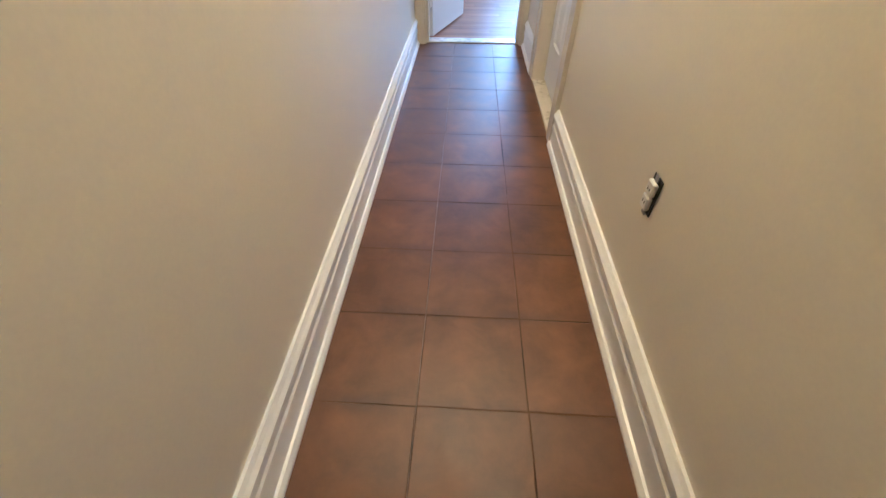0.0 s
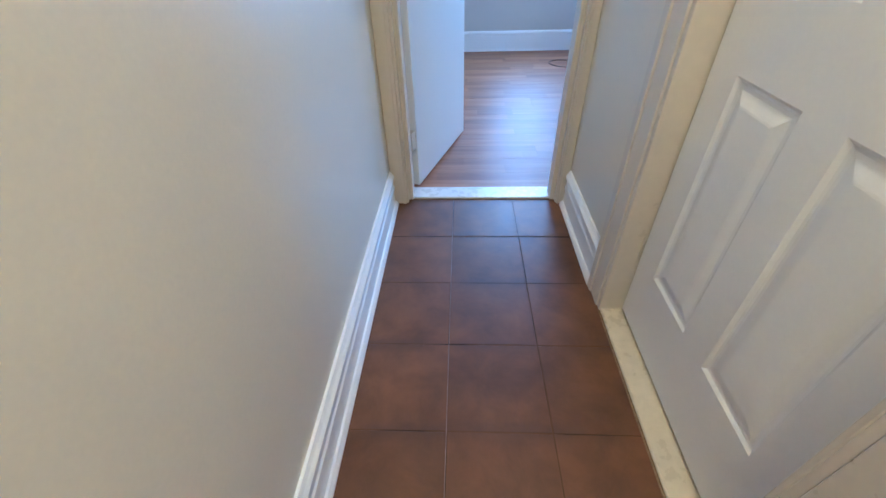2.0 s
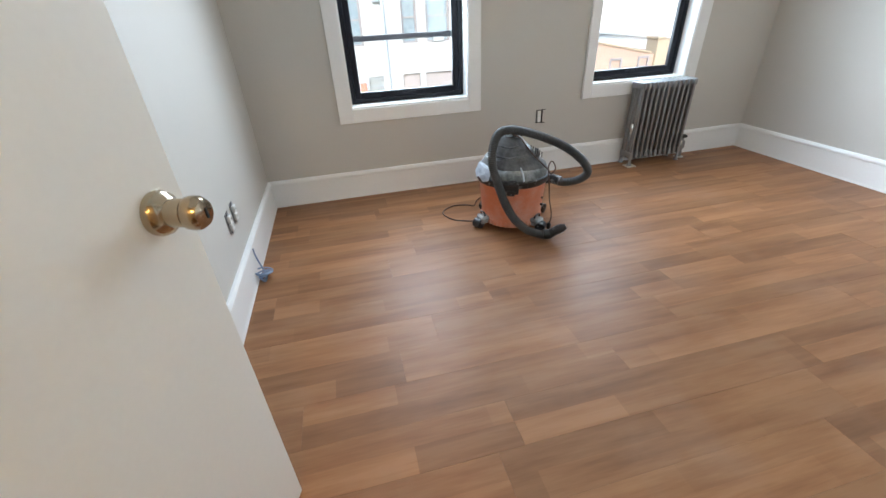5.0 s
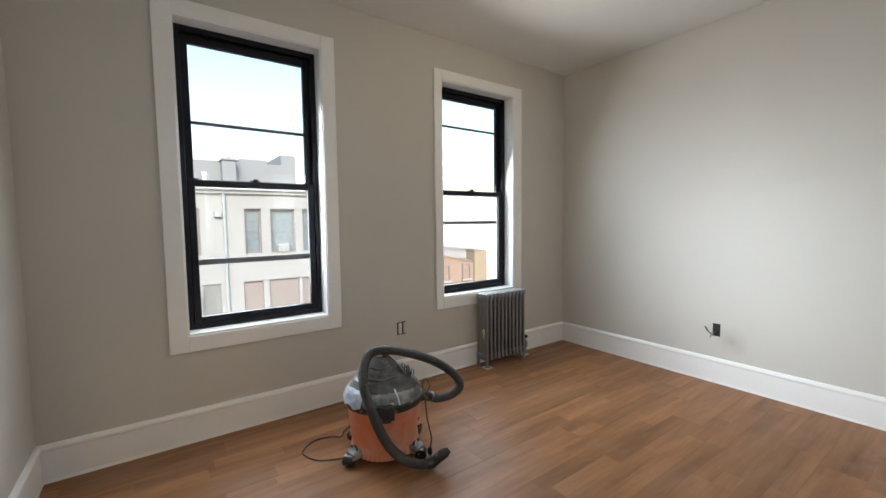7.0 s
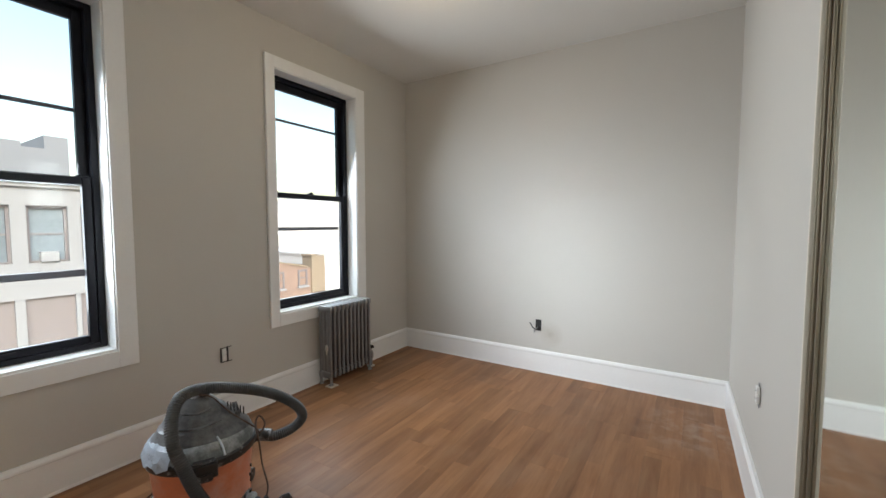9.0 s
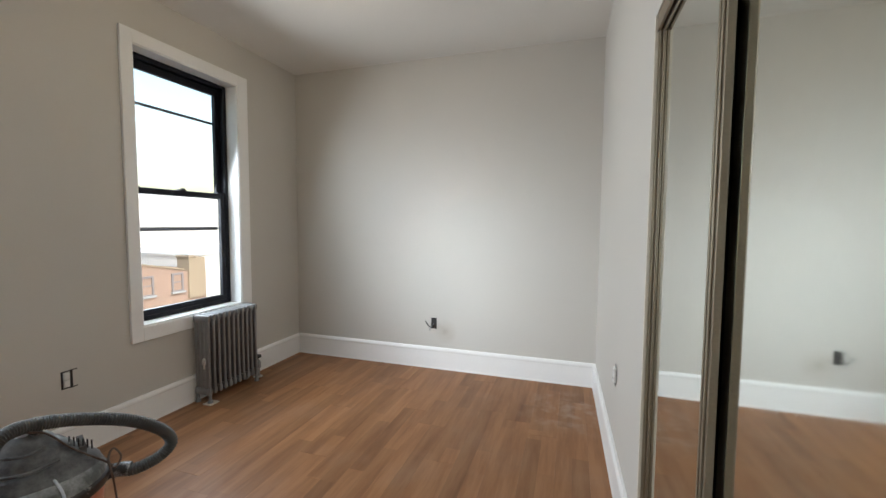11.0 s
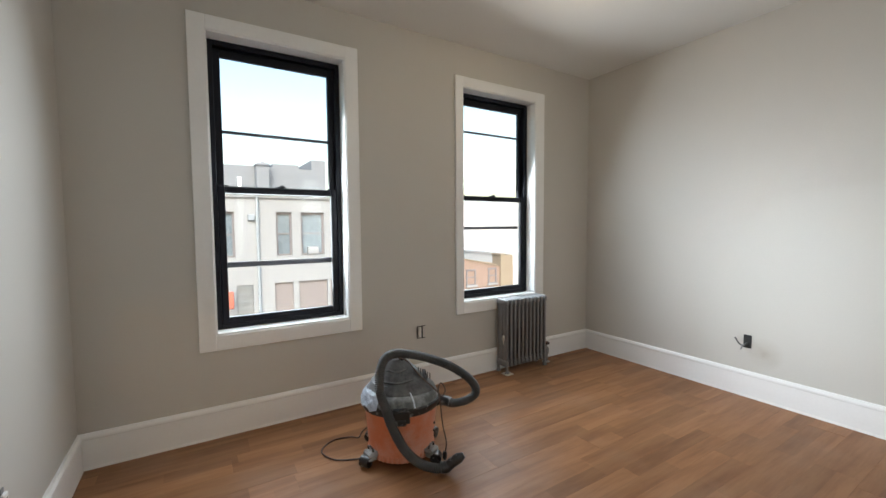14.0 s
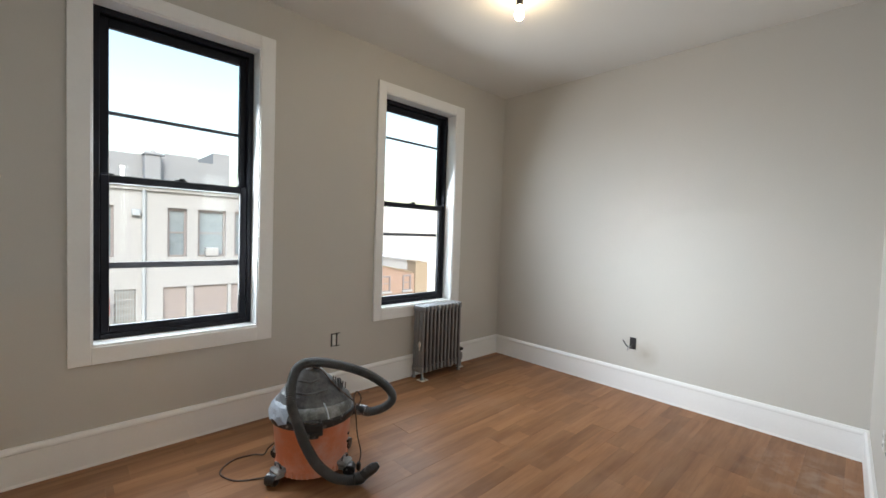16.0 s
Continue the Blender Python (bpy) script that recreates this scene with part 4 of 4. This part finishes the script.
sweep(bm, curve_points([(0.200, -0.256, 0.038), (0.236, -0.254, 0.041), (0.266, -0.253, 0.062), (0.325, -0.251, 0.094)], 5), lambda i: 0.030 if i < 6 else (0.027 if i < 14 else 0.027 - 0.006 * (i - 13)), 18)
part("hose_nozzle", bm, M_VBLACK, vac, "black hose end piece", True)
CORD = [(-0.010, -0.100, 0.590), (0.040, -0.072, 0.556), (0.105, -0.062, 0.470), (0.200, -0.110, 0.392), (0.222, -0.140, 0.372), (0.245, -0.120, 0.400), (0.225, -0.105, 0.435), (0.205, -0.125, 0.410),
        (0.214, -0.150, 0.330), (0.225, -0.152, 0.220), (0.245, -0.153, 0.120), (0.238, -0.153, 0.060)]
bm = bmesh.new()
sweep(bm, curve_points(CORD, 7), 0.0038, 8)
part("power_cord", bm, M_CORD, vac, smooth=True)
bm = bmesh.new()
lathe(bm, [(0.006, 0.0), (0.012, 0.008), (0.013, 0.034), (0.008, 0.046)], 12)
box(bm, (-0.007, -0.001, -0.014), (-0.005, 0.001, 0.002))
box(bm, (0.005, -0.001, -0.014), (0.007, 0.001, 0.002))
plug = part("cord_plug", bm, M_WIRE, vac, "black mains plug hanging on its cord")
plug.matrix_local = pose(0.236, -0.153, 0.020)
bm = bmesh.new()
sweep(bm, curve_points([(-0.190, 0.02, 0.150), (-0.230, 0.06, 0.100), (-0.260, 0.15, 0.020), (-0.320, 0.190, 0.006), (-0.420, 0.160, 0.0045), (-0.465, 0.050, 0.0045), (-0.380, -0.045, 0.0045), (-0.260, -0.060, 0.006), (-0.205, -0.090, 0.030)], 7), 0.0045, 8)
part("loose_cord", bm, M_CORD, vac, "brown cord looped on the floor", True)
for z in (0.195, 0.150):
    bm = bmesh.new()
    lathe(bm, [(0.007, 0.0), (0.007, 0.010), (0.005, 0.013)], 12)
    c = part("drain_plug", bm, M_VBLACK, vac, smooth=True)
    c.matrix_local = pose(0, 0, 0, 0, 0, -22) @ pose(0.192, 0, z, 0, 90)


# ---- unfinished electrical boxes ----
def outlet(m, label, receptacle=True, wires=False, rim=True, half=0.030, rim_mat=None):
    """Open wall box, facing -y: a steel rim round a flat dark plate painted as the hole's shade, with the receptacle on
    its yoke.
    """
    o = empty("outlet", m, label=label, category="outlet")
    if rim:
        g = half + 0.006
        part("hole_shade", boxes(((-half, -0.0015, -0.043), (half, -0.0005, 0.043))), M_DARK, o)
        part("box_rim", boxes(((-g, -0.003, -0.050), (-half, 0.0, 0.050)), ((half, -0.003, -0.050), (g, 0.0, 0.050)), ((-half, -0.003, 0.043), (half, 0.0, 0.050)), ((-half, -0.003, -0.050), (half, 0.0, -0.043))), rim_mat or M_WIRE, o)
    if receptacle:
        bm = boxes(((-0.0180, -0.016, -0.038), (0.0180, -0.003, -0.002)), ((-0.0180, -0.016, 0.002), (0.0180, -0.003, 0.038)), bevel=0.003)
        r = part("receptacle", bm, M_PLAST, o)
        part("yoke", boxes(((-0.009, -0.007, -0.056), (0.009, -0.004, 0.056))), M_GALV, o)
        for zc in (-0.018, 0.018):
            part("slot", boxes(((-0.007, -0.0168, zc - 0.004), (-0.005, -0.0155, zc + 0.004)), ((0.005, -0.0168, zc - 0.004), (0.007, -0.0155, zc + 0.004))), M_DARK, r)
    if wires:
        for k, (dx, dz, col) in enumerate(((-0.070, 0.022, M_WIRE), (-0.030, -0.062, M_GALV))):
            bm = bmesh.new()
            sweep(bm, curve_points([(0, -0.002, -0.012), (-0.010, -0.030, -0.026), (dx * 0.5, -0.042, -0.020), (dx, -0.036, dz)], 5), 0.0052, 8)
            part("wire", bm, col, o, smooth=True)
    return o


half_box = empty("outlet", pose(1.564, NY - 0.001, 0.457), label="half-plastered wall box with a bare white receptacle", category="outlet")
part("box_rim", boxes(((-0.044, -0.003, -0.050), (-0.036, 0.0, 0.050)), ((-0.036, -0.003, 0.045), (-0.004, 0.0, 0.050)), ((-0.036, -0.003, -0.050), (-0.004, 0.0, -0.045))), M_WIRE, half_box)
part("receptacle", boxes(((-0.034, -0.012, -0.040), (-0.006, -0.001, -0.002)), ((-0.034, -0.012, 0.002), (-0.006, -0.001, 0.040)), bevel=0.003), M_PLAST, half_box)
part("yoke", boxes(((-0.002, -0.006, -0.052), (0.009, -0.001, 0.052))), M_WIRE, half_box, "dark upright strap")
for z in (0.046, -0.052):
    part("strap_end", boxes(((0.009, -0.003, z), (0.034, -0.001, z + 0.006))), M_SOCK, half_box)
outlet(pose(WX + 0.001, 1.985, 0.400, 0, 0, 90), "bare receptacle in an open box by the corner", half=0.021, rim_mat=M_GALV)
outlet(pose(WX + 0.001, 2.095, 0.405, 0, 0, 90), "open wall box with a receptacle beside another", half=0.021, rim_mat=M_GALV)
outlet(pose(EX - 0.001, 1.592, 0.424, 0, 0, -90), "open wall box with loose black wires", receptacle=False, wires=True, half=0.020)
outlet(pose(2.32, 0.1535, 0.565, 0, 0, 181.2), "bare receptacle standing proud of the wall", rim=False)
outlet(pose(HE - 0.001, -2.748, 0.478, 0, 0, -90), "hallway receptacle hanging out of its black box", half=0.019)

# blue low-voltage cable coiled at the foot of the west wall
cable = empty("cable_coil", pose(WX + 0.05, 2.085, 0), label="bunch of blue cable on the floor by the wall", category="cable")
for k in range(5):
    r = 0.020 + 0.006 * k
    bm = bmesh.new()
    sweep(bm, [Vector((r * math.cos(a * 0.4) * (0.6 + 0.1 * k), r * 1.1 * math.sin(a * 0.4) + 0.004 * k, 0.012 + 0.008 * k + 0.010 * math.sin(a * 0.4 + k))) for a in range(17)], 0.0045, 7)
    part("loop", bm, M_BLUE, cable, smooth=True)
bm = bmesh.new()
sweep(bm, curve_points([(0.01, 0.01, 0.03), (-0.005, 0.03, 0.06), (-0.022, 0.045, 0.12), (-0.026, 0.05, 0.17)], 5), 0.004, 7)
part("tail", bm, M_BLUE, cable, smooth=True)

# ---- lamps ----
bulb = empty("ceiling_bulb", pose(2.075, 1.815, CEIL), label="bare glowing bulb in a dark ceiling socket", category="light bulb")
bm = bmesh.new()
lathe(bm, [(0.052, -0.012), (0.052, -0.0005), (0.050, -0.0003)], 24)
part("canopy", bm, M_TRIM, bulb, smooth=True)
bm = bmesh.new()
lathe(bm, [(0.018, -0.072), (0.021, -0.066), (0.021, -0.030), (0.016, -0.012)], 18)
part("socket", bm, M_SOCK, bulb, smooth=True)
bm = bmesh.new()
lathe(bm, [(0.004, -0.158), (0.018, -0.154), (0.028, -0.140), (0.030, -0.124), (0.026, -0.106), (0.017, -0.088), (0.014, -0.072)], 24)
part("globe", bm, M_BULB, bulb, "warm lit glass", True)

hall_lamp = empty("ceiling_lamp", pose(-0.12, -2.1, CEIL), label="round frosted ceiling lamp glowing warm", category="ceiling lamp")
bm = bmesh.new()
lathe(bm, [(0.150, -0.020), (0.152, -0.0005), (0.150, -0.0003)], 32)
part("base", bm, M_STEEL, hall_lamp, smooth=True)
bm = bmesh.new()
lathe(bm, [(0.010, -0.105), (0.060, -0.098), (0.105, -0.075), (0.132, -0.045), (0.138, -0.020)], 32)
part("globe", bm, M_GLOBE, hall_lamp, "frosted glass bowl", True)


# ---- the street outside ----
FY, GZ = 21.1, -3.9
structure("ground", boxes(((-900, NY + 0.31, GZ - 0.3), (900, 1800, GZ))), M_ASPHALT, "grey asphalt street running to the horizon", "road")
structure("pavement", boxes(((-60, FY - 3.2, GZ), (60, FY + 0.2, GZ + 0.14))), M_PAVE, "pale concrete pavement across the street", "pavement")


def far_window(parent, x0, x1, z0, z1, y, ac=False, glass=None):
    wd = empty("window")
    wd.parent = parent
    part("window_frame", boxes(((x0, y - 0.03, z0), (x0 + 0.09, y + 0.06, z1)), ((x1 - 0.09, y - 0.03, z0), (x1, y + 0.06, z1)), ((x0 + 0.09, y - 0.03, z1 - 0.11), (x1 - 0.09, y + 0.06, z1)),
         ((x0 + 0.09, y - 0.03, z0), (x1 - 0.09, y + 0.06, z0 + 0.07)), ((x0 + 0.09, y + 0.01, (z0 + z1) / 2 - 0.03), (x1 - 0.09, y + 0.06, (z0 + z1) / 2 + 0.03))), M_LINTEL, wd)
    part("pane", boxes(((x0 + 0.09, y + 0.05, z0 + 0.07), (x1 - 0.09, y + 0.07, z1 - 0.11))), glass or M_FARGLASS, wd)
    part("sill", boxes(((x0 - 0.06, y - 0.14, z0 - 0.10), (x1 + 0.06, y + 0.02, z0))), M_FACADE, wd)
    if ac:
        xm = (x0 + x1) / 2
        part("air_conditioner", boxes(((xm - 0.26, y - 0.25, z0 + 0.01), (xm + 0.26, y + 0.04, z0 + 0.40)), bevel=0.02), M_FACADE, wd, "white window air conditioner")
    return wd


house = empty("row_house", label="pale painted two-storey row house with dark windows", category="house")
ups = [(-5.2, -4.1), (-3.7, -3.0), (-1.6, -0.9), (0.47, 1.58), (3.38, 4.11), (4.53, 5.68), (6.06, 6.80), (7.5, 8.3)]
downs = [(-5.2, -4.0), (-3.6, -2.2), (3.24, 4.11), (4.38, 5.80), (5.95, 6.95)]
bm = bmesh.new()
X0, X1, TOP = -12.0, 8.8, 3.02
edges = sorted([X0] + [v for a in ups for v in a] + [X1])
z_lo, z_hi = -0.09, 2.03
box(bm, (X0, FY, z_hi), (X1, FY + 0.3, TOP))
for i in range(0, len(edges), 2):
    box(bm, (edges[i], FY, z_lo), (edges[i + 1], FY + 0.3, z_hi))
edges = sorted([X0] + [v for a in downs for v in a] + [1.58, 2.30] + [X1])
box(bm, (X0, FY, -1.42), (X1, FY + 0.3, z_lo))
for i in range(0, len(edges), 2):
    box(bm, (edges[i], FY, GZ), (edges[i + 1], FY + 0.3, -1.42))
part("wall", bm, M_FACADE, house)
for i, (a, b) in enumerate(ups):
    far_window(house, a, b, z_lo, z_hi, FY + 0.16, ac=(i == 5))
for a, b in downs:
    part("shutter", boxes(((a, FY + 0.12, GZ + 0.14), (b, FY + 0.18, -1.42))), M_SHUTTER, house, "rose-grey rolled shutter")
part("cornice", boxes(((X0, FY - 0.22, TOP - 0.16), (X1, FY, TOP)), ((X0, FY - 0.12, TOP - 0.32), (X1, FY, TOP - 0.16))), M_FACADE, house)
part("roof", boxes(((X0, FY, TOP), (X1, FY + 9, TOP + 0.06))), M_GREYWALL, house)
bm = bmesh.new()
for k in range(9):
    x = 1.58 + 0.72 * k / 8
    box(bm, (x - 0.012, FY + 0.02, GZ + 0.14), (x + 0.012, FY + 0.045, -1.4))
for k in range(7):
    z = GZ + 0.4 + k * 0.33
    box(bm, (1.58, FY + 0.022, z - 0.012), (2.30, FY + 0.043, z + 0.012))
part("gate", bm, M_PIPE, house, "grey barred entrance gate")
part("entrance", boxes(((1.58, FY + 0.2, GZ + 0.14), (2.30, FY + 0.26, -1.42))), M_PAVE, house)
bm = bmesh.new()
sweep(bm, [Vector((2.545, FY - 0.09, GZ + 0.14)), Vector((2.545, FY - 0.09, 2.75))], 0.07, 10)
part("drain_pipe", bm, M_PIPE, house, smooth=True)
part("vent_hood", boxes(((2.13, FY - 0.18, 1.62), (2.43, FY, 1.90)), bevel=0.03), M_PIPE, house)
part("sign", boxes(((1.12, FY - 0.5, -2.40), (1.42, FY - 0.42, -1.60)), bevel=0.04), M_RED, house, "red shop sign")
part("arm", boxes(((1.25, FY - 0.44, -1.64), (1.29, FY, -1.60))), M_PIPE, house)

# stepped grey parapet of the taller building behind
back = empty("rear_building", label="grey building with a stepped parapet behind the row house", category="building")
BY = 30.5
bm = bmesh.new()
for a, b, z in ((-14, 4.76, 5.46), (4.76, 6.52, 5.70), (6.52, 7.42, 5.43), (7.42, 8.42, 6.15)):
    box(bm, (a, BY, GZ), (b, BY + 6, z))
part("wall", bm, M_GREYWALL, back)
bm = bmesh.new()
box(bm, (3.62, BY - 0.9, 3.0), (4.42, BY - 0.01, 5.58), 0.03)
box(bm, (3.55, BY - 1.0, 5.40), (4.50, BY - 0.005, 5.50), 0.02)
lathe(bm, [(0.14, 5.56), (0.12, 5.72)], 12, (4.1, BY - 0.45, 0))
part("chimney", bm, M_GREYWALL, back)
bm = bmesh.new()
lathe(bm, [(0.10, 3.0), (0.10, 4.35), (0.14, 4.36), (0.14, 4.45)], 10, (2.5, BY - 2.0, 0))
part("vent_pipe", bm, M_TRIM, back)

# pale buildings far down the street
# added block: hides dark asphalt where the view is blown out to white
low_block = empty("white_screen_block", label="low white block added beside the brick house to hide dark ground", category="building")
part("wall", boxes(((18.6, FY + 1.5, GZ), (48.0, FY + 9.0, -0.75))), M_FARPALE, low_block)
part("roof", boxes(((18.5, FY + 1.4, -0.75), (48.1, FY + 9.1, -0.62))), M_FARPALE, low_block)
far_row = empty("far_buildings", label="pale distant buildings beyond the street", category="buildings")
for a, b, z in ((9, 44, 5.2), (44, 60, 5.5), (60, 130, 5.0)):
    part("block", boxes(((a, 55, GZ), (b, 66, z))), M_FARPALE, far_row)

# brick house further along the street
brick_house = empty("brick_house", label="low red brick house with a tan chimney", category="house")
bm = bmesh.new()
box(bm, (12.6, FY, GZ), (17.0, FY + 5, -0.46))
for v in bm.verts:
    if v.co.z > -1 and v.co.x > 15:
        v.co.z = -1.36
box(bm, (17.0, FY + 0.02, GZ), (18.5, FY + 5, -1.42))
part("wall", bm, M_BRICKRED, brick_house)
bm = boxes(((12.5, FY - 0.08, -0.46), (17.05, FY + 5.0, -0.38)))
for v in bm.verts:
    if v.co.x > 15:
        v.co.z -= 0.90
part("coping", bm, M_TANSTONE, brick_house, "raked tan coping")
bm = bmesh.new()
box(bm, (17.30, FY - 0.12, -3.0), (18.36, FY + 0.8, -0.70), 0.02)
box(bm, (17.24, FY - 0.18, -0.70), (17.75, FY + 0.85, -0.58), 0.02)
part("chimney", bm, M_TANSTONE, brick_house)
for a, b in ((14.55, 15.30), (16.30, 16.98)):
    far_window(brick_house, a, b, -2.5, -1.48, FY - 0.04)


# ---- hall tiles ----
structure("grout_bed", boxes(((HW, HS, -0.012), (HE, 0.0, -0.0006))), M_GROUT, "brown silted grout between the hallway tiles", "floor")
structure("grout_line", boxes(((-0.3068, HS, -0.004), (-0.3052, -0.004, -0.0003))), M_PALELINE, "pale strip along one long tile joint", "floor")
tile_floor = empty("floor_tiles", label="brown terracotta hallway tiles with silted joints", category="floor tiles", kind="structure")
TS, J = 0.305, 0.0030
tile_mesh = {}
rnd = random.Random(4)
for col, (a, b) in enumerate(((HW + 0.004, -0.306), (-0.306, -0.004), (-0.004, HE - 0.004))):
    w = b - a - J
    for big in (0, 1):
        h = (0.330 if big else TS) - J
        tile_mesh[col, big] = finish("tile", boxes(((-w / 2, -h / 2, -0.010), (w / 2, h / 2, 0.0)), bevel=0.0009), M_TILE)
    for r in range(17):
        y1 = -0.004 if r == 0 else -0.342 - (r - 1) * TS
        y0 = -0.342 - r * TS
        if y0 < HS:
            break
        ob = new("tile", tile_mesh[col, int(r == 0)])
        ob.parent = tile_floor
        ob.location = ((a + b) / 2 + rnd.uniform(-0.001, 0.001), (y0 + y1) / 2 + rnd.uniform(-0.001, 0.001), rnd.uniform(-0.0003, 0.0003))
        ob.rotation_euler = (rnd.uniform(-0.0015, 0.0015), rnd.uniform(-0.0015, 0.0015), rnd.uniform(-0.003, 0.003))

# ---- bedroom planks, laid along x ----
plank_floor = empty("floor_planks", label="warm brown laminate planks laid towards the side wall", category="floor planks", kind="structure")
PW, PL = 0.1800, 1.220
cache = {}
row = 0
y = -0.09
while y < NY:
    y0, y1 = max(y, 0.096), min(y + PW, NY - 0.002)
    if y1 - y0 < 0.02:
        y += PW
        row += 1
        continue
    start = (0.87, 0.15, 1.55, 0.52)[(row + 2) % 4] + (0.0 if row == 12 else 0.09 * math.sin(row * 2.3))
    x = start - PL * 3
    while x < EX:
        a, b = max(x, WX + 0.002), min(x + PL, EX - 0.002)
        if b - a > 0.02:
            key = (round(b - a, 3), round(y1 - y0, 3))
            if key not in cache:
                hx, hy = key[0] / 2 - 0.00012, key[1] / 2 - 0.00012
                cache[key] = finish("plank", boxes(((-hx, -hy, -0.010), (hx, hy, 0.0)), bevel=0.0003), M_PLANK)
            ob = new("plank", cache[key])
            ob.parent = plank_floor
            ob.location = ((a + b) / 2, (y0 + y1) / 2, rnd.uniform(-0.0003, 0.0003))
        x += PL
    y += PW
    row += 1
# planks run on into the mirrored closet
structure("closet_floor", boxes(((MX0, -0.55, -0.012), (MX1, 0.094, -0.002))), M_PLANK, "laminate floor inside the mirrored closet", "floor")
